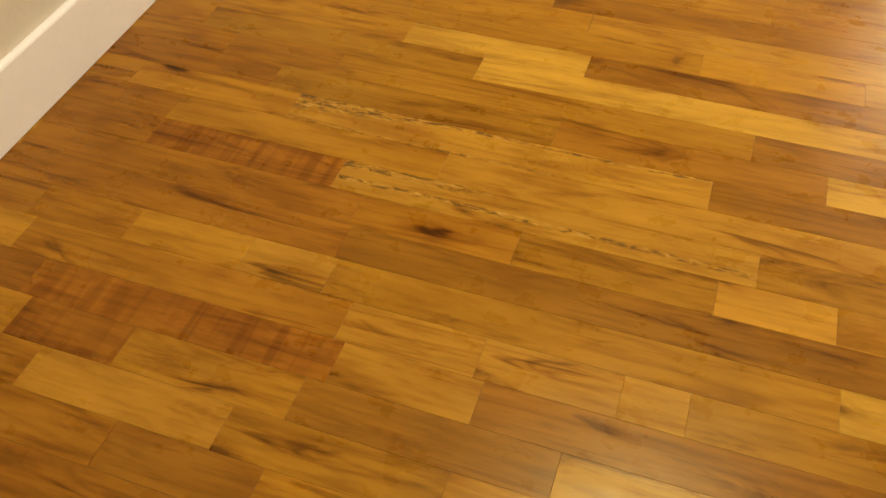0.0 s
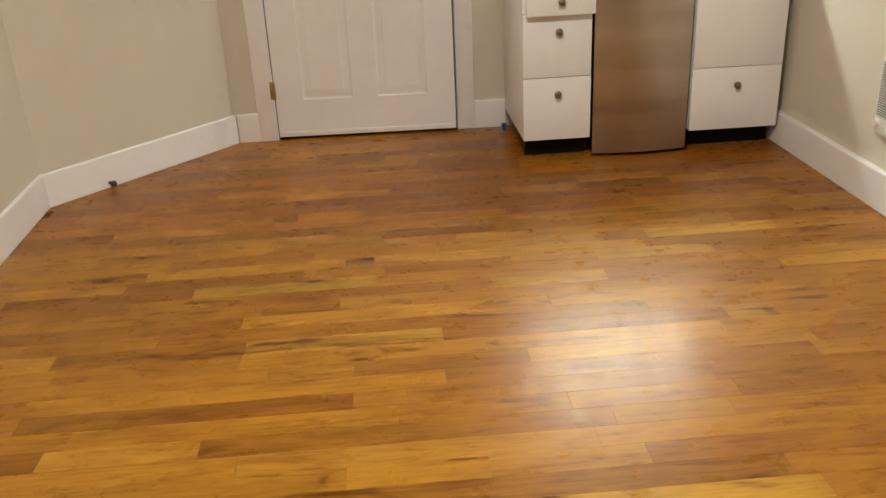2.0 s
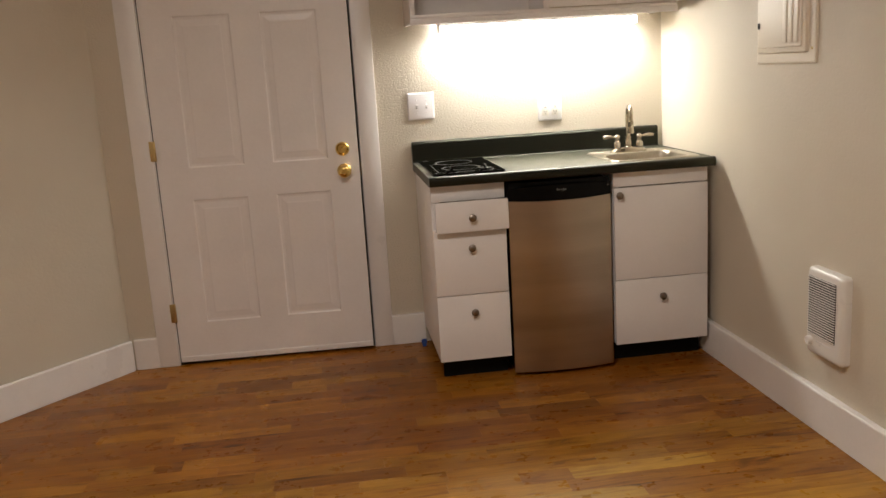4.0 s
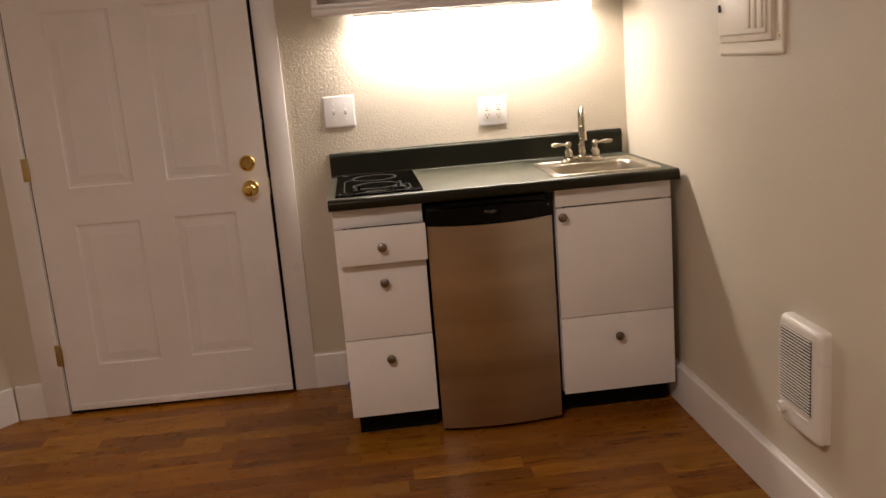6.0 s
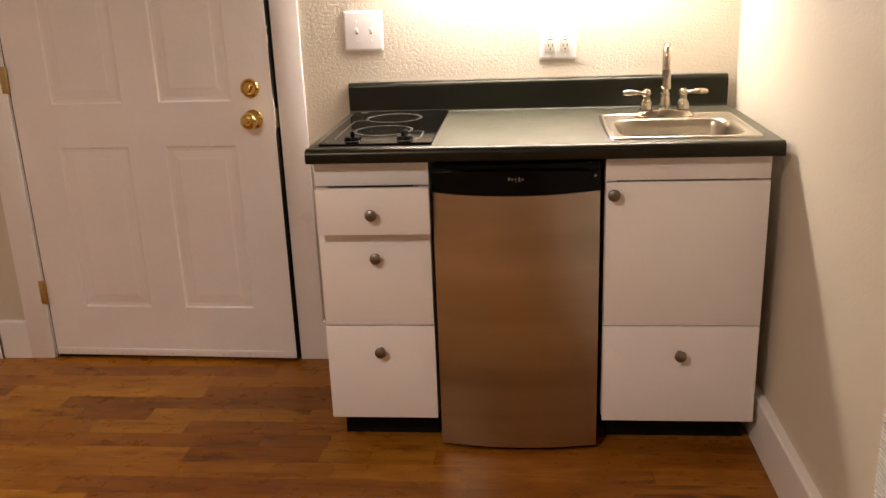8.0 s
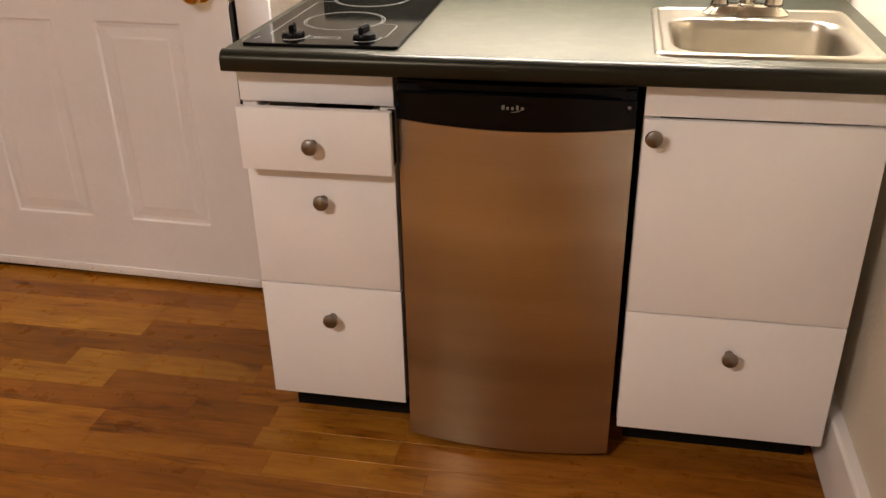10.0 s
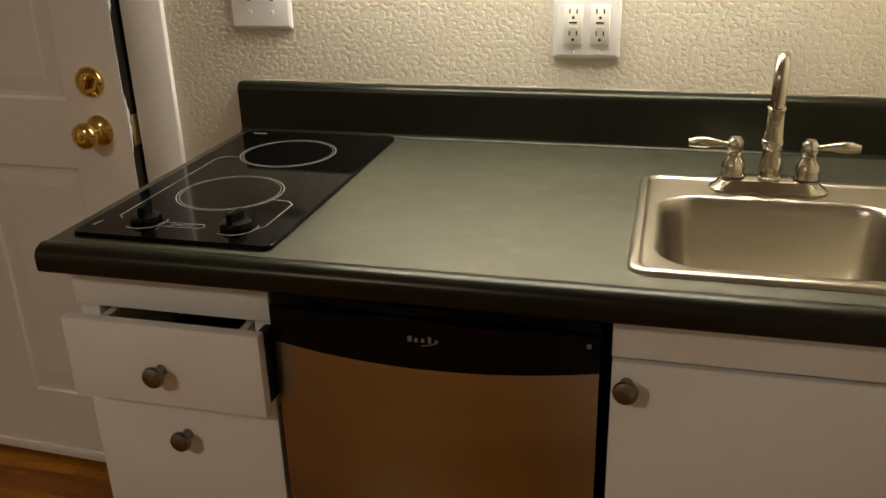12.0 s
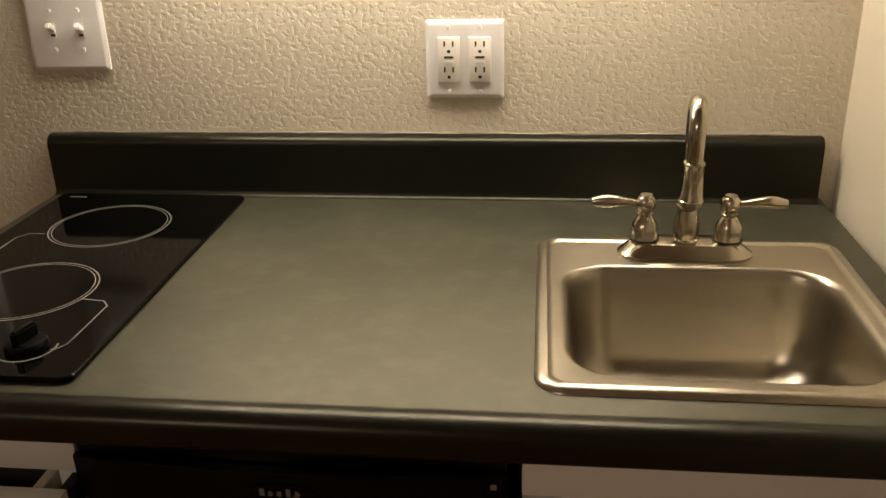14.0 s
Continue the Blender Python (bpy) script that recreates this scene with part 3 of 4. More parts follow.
logo = part("badge", loft([[Vector((xc + 0.034 * s * math.cos(a), bow(xc) - 0.0052 - d, 0.8020 + 0.0100 * s * math.sin(a))) for a in (2 * math.pi * k / 28 for k in range(28))] for s, d in ((1.0, 0.0), (0.96, 0.0012), (0.88, 0.0012), (0.86, 0.0006))], True, False, True), BLACK, cap, "oval black badge")
lb = bmesh.new()
for k, (w, h) in enumerate(((0.0085, 0.0100), (0.0068, 0.0066), (0.0068, 0.0066), (0.0070, 0.0105), (0.0066, 0.0070))):
    x = xc - 0.021 + k * 0.0088
    box(x, x + w * 0.62, bow(xc) - 0.0072, bow(xc) - 0.0057, 0.7980, 0.7980 + h * 0.8, 0.0003, 1, lb)
part("badge_letters", lb, PRINT, logo, "pale letter shapes of the badge")
part("badge_swoosh", tube([(xc - 0.004 + 0.003 * k, bow(xc) - 0.0065, 0.7935 + 0.00012 * k * k) for k in range(9)], [0.0004 + 0.0005 * math.sin(math.pi * k / 8) for k in range(9)], 6), PRINT, logo)
part("indicator", box(FX1 - 0.016, FX1 - 0.010, bow(FX1 - 0.012) - 0.0065, bow(FX1 - 0.012) - 0.004, 0.800, 0.806, 0.001), PRINT, cap, "small pale indicator")
for x in (FX0 + 0.05, FX1 - 0.05):
    for y in (-0.55, -0.10):
        part("foot", lathe([(0.016, 0.0), (0.016, 0.018), (0.008, 0.0205)], Matrix.Translation((x, y, 0)), 14), BLACK, fr)

# ---- worktop ----
CX0, CX1, CF, TOP = -1.236, -0.022, -0.655, 0.887
SX0, SX1, SY0, SY1 = -0.447, -0.056, -0.590, -0.190       # sink rim


def nose(y_inner):
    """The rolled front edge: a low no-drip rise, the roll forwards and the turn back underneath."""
    pts = [(y_inner + (CF + 0.020 - y_inner) * k / 8, TOP + 0.0022 * (0.5 - 0.5 * math.cos(math.pi * k / 8))) for k in range(9)]
    for k in range(1, 9):
        a = radians(90 * k / 8)
        pts.append((CF + 0.020 - 0.020 * math.sin(a), TOP + 0.0022 - 0.017 + 0.017 * math.cos(a)))
    for k in range(5):
        a = radians(90 * k / 4)
        pts.append((CF + 0.008 - 0.008 * math.cos(a), CT + 0.008 - 0.008 * math.sin(a)))
    return pts + [(y_inner, CT)]


def splash(y_inner):
    """The back strip, coved up into a splash with a rolled top."""
    pts = [(y_inner, CT), (-0.001, CT), (-0.001, 0.984)]
    for k in range(6):
        a = radians(90 * k / 5)
        pts.append((-0.010 - 0.015 * math.sin(a), 0.969 + 0.015 * math.cos(a)))
    for k in range(5):
        a = radians(90 * k / 4)
        pts.append((-0.034 + 0.009 * math.cos(a), TOP + 0.009 - 0.009 * math.sin(a)))
    return pts


YI, YO = SY0 + 0.018, SY1 - 0.020
worktop = thing("worktop", (-0.63, -0.33, CT), "dark green-black laminate worktop with rolled edge and backsplash", "countertop")
YN = CF + 0.034                                # where the rolled edge begins
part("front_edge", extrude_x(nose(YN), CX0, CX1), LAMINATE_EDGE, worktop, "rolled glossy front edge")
quad = lambda x0, x1, y0, y1, z: [Vector((x0, y0, z)), Vector((x1, y0, z)), Vector((x1, y1, z)), Vector((x0, y1, z))]
outer, hole = (CX0, CX1, YN, -0.0345), (SX0 + 0.018, SX1 - 0.018, YI, YO)
bm = loft([quad(*outer, CT), quad(*outer, TOP), quad(*hole, TOP), quad(*hole, CT), quad(*outer, CT)])
bmesh.ops.remove_doubles(bm, verts=bm.verts, dist=1e-6)
part("end_strip", box(-0.0300, CX1, -0.0343, -0.001, CT, TOP), LAMINATE, worktop)
part("slab", bm, LAMINATE_SHEEN, worktop, "laminate top with painted lamp sheen and rub marks")
part("backsplash", extrude_x(splash(-0.034), CX0, -0.0305), LAMINATE, worktop, "rolled laminate backsplash")
single("caulk_bead", tube([(-1.20 + 0.047 * k, -0.003, 0.9855 + 0.0006 * math.sin(k * 2.3)) for k in range(25)], [0.0011 + 0.0006 * math.sin(k * 1.7) for k in range(25)], 6), CAULK, "thin uneven caulk bead along the backsplash top", "caulk", (-0.6, -0.003, 0.985))

# ---- cooktop ----
ck = thing("cooktop", (-1.066, -0.32, TOP), "black ceramic glass cooktop with two burners and two knobs", "cooktop")
GX0, GX1, GY0, GY1, GZ = -1.212, -0.908, -0.604, -0.042, 0.894
bm = loft([rrect(GX0, GX1, GY0, GY1, 0.012, TOP + 0.0005), rrect(GX0, GX1, GY0, GY1, 0.012, GZ - 0.0015), rrect(GX0 + 0.0015, GX1 - 0.0015, GY0 + 0.0015, GY1 - 0.0015, 0.011, GZ)], True, True, True)
part("glass_plate", bm, GLASS_BLACK, ck)


def ring(x, y, r, w, a0=0.0, a1=360.0, n=56):
    span = [radians(a0 + (a1 - a0) * k / n) for k in range(n + 1)]
    prof = ((-w, 0.0001), (-w, 0.0004), (w, 0.0004), (w, 0.0001))
    return loft([[Vector((x + (r + u) * math.cos(a), y + (r + u) * math.sin(a), GZ + h)) for u, h in prof] for a in span], True, True, True)


def line(pts, w=0.0009):
    bm = bmesh.new()
    for (x0, y0), (x1, y1) in zip(pts, pts[1:]):
        d = Vector((x1 - x0, y1 - y0, 0)).normalized()
        s = Vector((-d.y, d.x, 0)) * w
        a, b = Vector((x0, y0, GZ)) - d * w, Vector((x1, y1, GZ)) + d * w
        merge(bm, loft([[p - s + Vector((0, 0, 0.0001)), p + s + Vector((0, 0, 0.0001)), p + s + Vector((0, 0, 0.0004)), p - s + Vector((0, 0, 0.0004))] for p in (a, b)], True, True, True))
    return bm


for y, r in ((-0.405, 0.083), (-0.183, 0.085)):
    part("burner_ring", ring(-1.066, y, r, 0.0009), PRINT, ck, "fine pale burner ring")
    part("burner_ring", ring(-1.066, y, r - 0.0048, 0.0006), PRINT, ck, "fine pale burner ring")
part("guide_line", line([(-1.146, -0.222), (-1.168, -0.222), (-1.180, -0.236), (-1.180, -0.530), (-1.170, -0.541)]), PRINT, ck, "printed pale guide line")
part("guide_line", line([(-0.984, -0.426), (-0.956, -0.430), (-0.946, -0.442), (-0.946, -0.535), (-0.954, -0.547), (-0.958, -0.547)]), PRINT, ck, "printed pale guide line")
for x in (-1.128, -0.986):
    y = -0.545
    kn = part("control_knob", lathe([(0.0, 0.0), (0.0225, 0.0), (0.0225, 0.005), (0.0205, 0.009), (0.015, 0.010), (0.0, 0.010)], Matrix.Translation((x, y, GZ + 0.0002)), 28), BLACK, ck, "black rotary control knob")
    gr = bmesh.new()
    bmesh.ops.create_cube(gr, size=1.0, matrix=Matrix.LocRotScale((x, y, GZ + 0.0165), Euler((0, 0, radians(8 if x < -1.05 else -14))), (0.0100, 0.032, 0.017)))
    bmesh.ops.bevel(gr, geom=gr.edges[:], offset=0.0025, segments=2, affect="EDGES")
    part("grip", gr, BLACK, kn)
    part("dial_arc", ring(x, y, 0.031, 0.0011, -120, 20, 20), PRINT, ck, "printed pale dial arc")
part("hot_outline", line([(-1.098, -0.545), (-1.103, -0.553), (-1.098, -0.561), (-1.036, -0.561), (-1.031, -0.553), (-1.036, -0.545), (-1.098, -0.545)], 0.0008), PRINT, ck, "printed outline of the warning lights")
part("hot_divider", line([(-1.082, -0.545), (-1.082, -0.561)], 0.0006), PRINT, ck)
part("hot_divider", line([(-1.052, -0.545), (-1.052, -0.561)], 0.0006), PRINT, ck)
fc = bpy.data.curves.new("hot_text", "FONT")
fc.body, fc.size, fc.align_x, fc.align_y, fc.extrude = "HOT", 0.011, "CENTER", "CENTER", 0.0002
fo = bpy.data.objects.new("hot_text", fc)
me = bpy.data.meshes.new_from_object(fo)
bpy.data.objects.remove(fo)
me.materials.append(PRINT)
me.name = "hot_text"
txt = new("hot_text", me)
txt.parent = ck
txt.location = Vector((-1.067, -0.553, GZ + 0.0004)) - ORIGIN[ck.name]
tagged(txt, "printed word HOT")
part("printed_mark", line([(-1.196, -0.572), (-1.193, -0.556)], 0.0018), PRINT, ck, "small printed mark")
part("printed_mark", line([(-1.190, -0.062), (-1.166, -0.062)], 0.0018), PRINT, ck, "small printed mark")

# ---- sink and tap ----
sk = thing("sink", (-0.252, -0.397, TOP), "square stainless steel bar sink set into the worktop", "sink")


def inset(d, z, r, b=None):
    """A loop d inside the rim; b gives the bowl's own box instead."""
    x0, x1, y0, y1 = b or (SX0, SX1, SY0, SY1)
    return rrect(x0 + d, x1 - d, y0 + d, y1 - d, max(r, 0.002), z, 8)


BOWL = (-0.414, -0.088, -0.556, -0.284)
rim = [inset(0.0, TOP + 0.0003, 0.030), inset(0.0015, TOP + 0.0035, 0.030), inset(0.006, TOP + 0.0060, 0.026), inset(0.013, TOP + 0.0062, 0.022),
       inset(0.0165, TOP + 0.0035, 0.019), inset(0.020, TOP + 0.0028, 0.017),
       inset(-0.004, TOP + 0.0028, 0.060, BOWL), inset(0.0, TOP + 0.0015, 0.058, BOWL), inset(0.004, TOP - 0.004, 0.056, BOWL), inset(0.0065, TOP - 0.020, 0.055, BOWL),
       inset(0.014, TOP - 0.090, 0.052, BOWL), inset(0.020, TOP - 0.115, 0.050, BOWL), inset(0.034, TOP - 0.132, 0.045, BOWL), inset(0.056, TOP - 0.139, 0.035, BOWL), inset(0.095, TOP - 0.142, 0.020, BOWL)]
part("basin", loft(rim, True, False, True), SINK_STEEL, sk)
part("drain", lathe([(0.0, 0.0005), (0.040, 0.0005), (0.042, 0.003), (0.036, 0.004), (0.030, 0.001), (0.0, 0.0012)], Matrix.Translation((-0.252, -0.425, TOP - 0.1420)), 28), NICKEL, sk, "round strainer drain")

fa = thing("faucet", (-0.255, -0.240, TOP + 0.0028), "brushed nickel two-handle faucet with gooseneck spout", "faucet")
FZ, FY, FX = TOP + 0.003, -0.240, -0.257


def oblong(hw, hd, z, n=10):
    return [Vector((FX + s * (hw - hd) + hd * math.cos(a), FY + hd * math.sin(a), z)) for s, a0 in ((1, -90), (-1, 90)) for a in (radians(a0 + 180 * k / n) for k in range(n + 1))]


part("base_plate", loft([oblong(0.086, 0.030, FZ), oblong(0.086, 0.030, FZ + 0.004), oblong(0.078, 0.025, FZ + 0.010), oblong(0.068, 0.020, FZ + 0.019), oblong(0.058, 0.014, FZ + 0.021)], True, True, True), NICKEL, fa)
for s in (-1, 1):
    hx = FX + s * 0.0525
    hd = part("handle", lathe([(0.0185, 0.018), (0.0185, 0.022), (0.0170, 0.025), (0.0178, 0.034), (0.0160, 0.041), (0.0110, 0.049), (0.0085, 0.0525), (0.0105, 0.0542), (0.0105, 0.0562), (0.0085, 0.0580), (0.0120, 0.0625), (0.0132, 0.0685), (0.0115, 0.0755), (0.0080, 0.0785), (0.0078, 0.0805), (0.0, 0.0810)], Matrix.Translation((hx, FY, FZ)), 24), NICKEL, fa)
    part("seal_ring", lathe([(0.0192, 0.0205), (0.0192, 0.0225), (0.0175, 0.0228)], Matrix.Translation((hx, FY, FZ)), 24), DARK, hd, "dark seal line")
    part("lever", tube([(hx + s * (0.010 + u), FY - 0.002, FZ + 0.0690 + 0.004 * math.sin(u * 40) - 0.03 * u) for u in (0, 0.006, 0.014, 0.024, 0.036, 0.046, 0.054, 0.058)], [0.0042, 0.0044, 0.0052, 0.0070, 0.0088, 0.0084, 0.0066, 0.0060], 14), NICKEL, hd, "tapered lever")
part("spout_base", lathe([(0.0175, 0.018), (0.0175, 0.022), (0.0155, 0.024), (0.0168, 0.032), (0.0164, 0.040), (0.0138, 0.052), (0.0120, 0.062), (0.0140, 0.064), (0.0140, 0.067), (0.0112, 0.068)], Matrix.Translation((FX, FY, FZ)), 24), NICKEL, fa)
ZC, RC = FZ + 0.173, 0.032
pts = [(FX, FY, FZ + 0.066 + (ZC - FZ - 0.066) * k / 6) for k in range(7)]
pts += [(FX - 0.12 * RC * (1 - math.cos(radians(186 * k / 12))), FY - RC + RC * math.cos(radians(186 * k / 12)), ZC + RC * math.sin(radians(186 * k / 12))) for k in range(1, 13)]
pts += [(pts[-1][0], pts[-1][1] + 0.001, pts[-1][2] - 0.018)]
sp = part("spout", tube(pts, [0.0108] * 7 + [0.0108 - 0.0001 * k for k in range(13)], 18), NICKEL, fa, "gooseneck spout")
e = Vector(pts[-1])
d = (Vector(pts[-1]) - Vector(pts[-2])).normalized()
part("spray_head", lathe([(0.0092, -0.014), (0.0098, -0.001), (0.0128, 0.0), (0.0128, 0.003), (0.0117, 0.005), (0.0123, 0.026), (0.0136, 0.044), (0.0136, 0.046), (0.0146, 0.047), (0.0146, 0.053), (0.0118, 0.054), (0.0, 0.054)], turned(e + d * 0.010, e + d), 24), NICKEL, sp, "flared spray head")

# ---- wall plates ----
sw = thing("light_switch", (-1.1765, 0, 1.1475), "white double toggle light switch plate on the textured wall", "switch")


def plate(x0, x1, z0, z1):
    """A wall plate with sloped edges."""
    return loft([[Vector((p.x, -y, p.y)) for p in rrect(x0 + i, x1 - i, z0 + i, z1 - i, 0.003, 0, 3)] for i, y in ((0.0, 0.0005), (0.0, 0.003), (0.0045, 0.0068), (0.007, 0.0072))], True, True, True)


def screw(x, z, parent):
    part("screw", lathe([(0.0, 0.0), (0.0034, 0.0), (0.0030, 0.0012), (0.0, 0.0016)], turned((x, -0.0070, z), (x, -1, z)), 12), PLASTIC, parent)


sp_ = part("plate", plate(-1.242, -1.116, 1.085, 1.211), PLASTIC, sw)
for x in (-1.1995, -1.1535):
    part("slot", box(x - 0.0048, x + 0.0048, -0.0078, -0.0070, 1.137, 1.158, 0.0004), IVORY, sp_)
    part("slot_gap", box(x - 0.0036, x + 0.0036, -0.0080, -0.0077, 1.138, 1.1420), DARK, sp_)
    tg = bmesh.new()
    bmesh.ops.create_cube(tg, size=1.0, matrix=Matrix.LocRotScale((x, -0.0135, 1.1525), Euler((radians(-28), 0, 0)), (0.0085, 0.017, 0.010)))
    bmesh.ops.bevel(tg, geom=tg.edges[:], offset=0.002, segments=2, affect="EDGES")
    part("toggle", tg, PLASTIC, sw, "white toggle")
    for z in (1.1175, 1.1775):
        screw(x, z, sp_)

ot = thing("wall_outlet", (-0.5595, 0, 1.0990), "white double outlet plate with two ivory receptacles", "outlet")
op = part("plate", plate(-0.618, -0.501, 1.041, 1.157), PLASTIC, ot)
for x in (-0.5830, -0.5365):
    rc = part("receptacle", box(x - 0.0165, x + 0.0165, -0.0105, -0.0065, 1.0655, 1.1325, 0.0012), IVORY, ot, "ivory protected receptacle")
    for z in (1.080, 1.118):
        for s in (-0.0063, 0.0063):
            part("slot", box(x + s - 0.0012, x + s + 0.0012, -0.0108, -0.0104, z + 0.001, z + 0.009), DARK, rc)
        part("ground_hole", lathe([(0.0, 0.0), (0.0026, 0.0), (0.0026, 0.0003), (0.0, 0.0004)], turned((x, -0.0104, z - 0.006), (x, -1, z - 0.006)), 10), DARK, rc)
    part("button", box(x - 0.007, x + 0.007, -0.0118, -0.0104, 1.1020, 1.1050, 0.0004), DARK, rc, "dark test button")
    part("button", box(x - 0.007, x + 0.007, -0.0118, -0.0104, 1.0935, 1.0985, 0.0004), IVORY, rc)
    for z in (1.0515, 1.1465):
        screw(x, z, op)

# ---- wall cabinet and its lamp ----
uc = thing("wall_cabinet", (-0.64, -0.15, 1.503), "white wall cabinet with an open bay and two doors", "cabinet")
UX0, UX1, UF, UZ, UT = -1.232, -0.046, -0.292, 1.512, 2.22
for a, b in ((UX0, UX0 + 0.018), (UX1 - 0.018, UX1), (-0.644, -0.626)):
    part("side_panel", box(a, b, UF + 0.0005, -0.001, UZ, UT, 0.001), CABINET, uc)
part("bottom_panel", box(UX0 + 0.0185, -0.6445, UF + 0.0005, -0.001, 1.520, 1.536), CABINET, uc)
part("bottom_panel", box(-0.6255, UX1 - 0.0185, UF + 0.0005, -0.001, 1.520, 1.536), CABINET, uc)
part("top_panel", box(UX0, UX1, UF - 0.018, -0.001, UT + 0.0005, UT + 0.018), CABINET, uc)
part("back_panel", box(UX0 + 0.0185, -0.6445, -0.010, -0.002, 1.5365, UT - 0.001), CABINET, uc)
part("shelf", box(UX0 + 0.0185, -0.6445, UF + 0.02, -0.0105, 1.86, 1.878), CABINET, uc)
part("stile", box(UX0 - 0.001, UX0 + 0.020, UF - 0.018, UF, 1.545, UT), CABINET, uc)
part("stile", box(-0.652, -0.618, UF - 0.018, UF, 1.545, UT), CABINET, uc)
part("bottom_rail", box(UX0 - 0.001, UX1, UF - 0.018, UF, 1.5285, 1.5445, 0.001), CABINET, uc)
part("light_rail", box(UX0 - 0.003, UX1 + 0.002, UF - 0.022, UF, 1.503, 1.528, 0.003), CABINET, uc)
for x0, x1, kx in ((-0.634, -0.3345, -0.356), (-0.3315, -0.032, -0.296)):
    dr = part("cabinet_door", box(x0, x1, UF - 0.037, UF - 0.0185, 1.546, 2.20, 0.002), CABINET, uc)
    pull(dr, kx, UF - 0.037, 1.577)

lf = thing("under_cabinet_light", (-0.628, -0.10, 1.470), "lit white fluorescent strip light under the wall cabinet", "lamp")
part("housing", box(-1.088, -0.168, -0.142, -0.038, 1.4995, 1.5195, 0.002), PLASTIC, lf, "white metal housing")
part("diffuser", box(-1.0845, -0.1715, -0.139, -0.040, 1.471, 1.499, 0.008, 4), LAMP_GLOW, lf, "glowing white diffuser")
for a, b in ((-1.088, -1.0850), (-0.1710, -0.168)):
    part("end_cap", box(a, b, -0.142, -0.038, 1.468, 1.499, 0.001), PLASTIC, lf)

# ---- on the side wall: breaker panel and heater ----
pn = thing("breaker_panel", (-0.001, -1.167, 1.267), "beige painted electrical panel cover set in the wall", "electrical panel")
PY0, PY1, PZ0, PZ1 = -1.366, -0.967, 1.263, 1.80


def on_east(y0, y1, z0, z1, steps, r=0.006):
    """A stepped plate on the side wall; steps are (inset, depth into the room)."""
    return loft([[Vector((-d, p.x, p.y)) for p in rrect(y0 + i, y1 - i, z0 + i, z1 - i, r, 0, 3)] for i, d in steps], True, True, True)


part("cover", on_east(PY0, PY1, PZ0, PZ1, ((0, 0.0005), (0, 0.006), (0.004, 0.009), (0.008, 0.0095))), PANEL, pn)
part("raised_frame", on_east(PY0 + 0.042, PY1 - 0.024, PZ0 + 0.036, PZ1 - 0.04, ((0, 0.0092), (0.003, 0.020), (0.008, 0.022))), PANEL, pn)
lid = part("panel_door", on_east(PY0 + 0.062, PY1 - 0.036, PZ0 + 0.056, PZ1 - 0.06, ((0, 0.0218), (0.002, 0.026), (0.005, 0.027))), PANEL, pn)
for k in range(3):
    y = PY0 + 0.078 + k * 0.037
    part("rib", box(-0.030, -0.0268, y, y + 0.028, PZ0 + 0.072, PZ1 - 0.08, 0.0015), PANEL, lid)
part("latch", box(-0.031, -0.0268, PY1 - 0.056, PY1 - 0.044, PZ0 + 0.125, PZ0 + 0.146, 0.001), DARK, lid, "small dark latch")
for y in (PY0 + 0.021, PY1 - 0.012):
    part("screw", lathe([(0.0, 0.0), (0.0055, 0.0), (0.0045, 0.003), (0.0, 0.0035)], turned((-0.0090, y, PZ0 + 0.050), (-1, y, PZ0 + 0.050)), 12), HINGE, pn)

ht = thing("wall_heater", (-0.001, -1.507, 0.283), "white louvred electric wall heater with a round knob", "heater")
HY0, HY1, HZ0, HZ1 = -1.606, -1.396, 0.281, 0.585
shell = loft([[Vector((-d, p.x, p.y)) for p in rrect(HY0 + i, HY1 - i, HZ0 + i, HZ1 - i, 0.014, 0, 4)] for i, d in ((0, 0.0005), (0, 0.020), (0.002, 0.027), (0.007, 0.033), (0.014, 0.036), (0.027, 0.0345))], True, True, True)
part("cover", shell, HEATER, ht)
# flat dark sheet for the shade between louvres; the cover is not hollowed
part("grille_backing", box(-0.0362, -0.0340, HY0 + 0.036, HY1 - 0.014, HZ0 + 0.070, HZ1 - 0.030, 0.0005), DARK, ht, "dark sheet standing in for the shade behind the louvres")
for k in range(24):
    z = HZ0 + 0.0745 + k * 0.0086
    lv = bmesh.new()
    bmesh.ops.create_cube(lv, size=1.0, matrix=Matrix.LocRotScale((-0.0380, (HY0 + HY1) / 2 + 0.011, z), Euler((0, radians(6), 0)), (0.0042, HY1 - HY0 - 0.051, 0.0026)))
    part("louvre", lv, HEATER, ht, smooth=False)
part("brand_bar", box(-0.0358, -0.0343, HY0 + 0.050, HY1 - 0.062, HZ0 + 0.050, HZ0 + 0.054, 0.0004), PLASTIC, ht, "thin raised line under the louvres")
part("knob", lathe([(0.0, 0.0), (0.0165, 0.0), (0.0160, 0.010), (0.0140, 0.014), (0.0125, 0.0145), (0.0120, 0.012), (0.0, 0.012)], turned((-0.0345, HY1 - 0.030, HZ0 + 0.046), (-1, HY1 - 0.030, HZ0 + 0.046)), 24), HEATER, ht, "white thermostat knob")

# ---- ceiling light of the room ----
cl = thing("ceiling_light", (-1.80, -2.95, H), "round glass ceiling light, switched on", "lamp")
part("glass_dome", lathe([(0.220, -0.022), (0.216, -0.034), (0.180, -0.050), (0.100, -0.060), (0.0, -0.063)], Matrix.Translation((-1.80, -2.95, H)), 32), DOME_GLOW, cl, "glowing frosted glass dome")
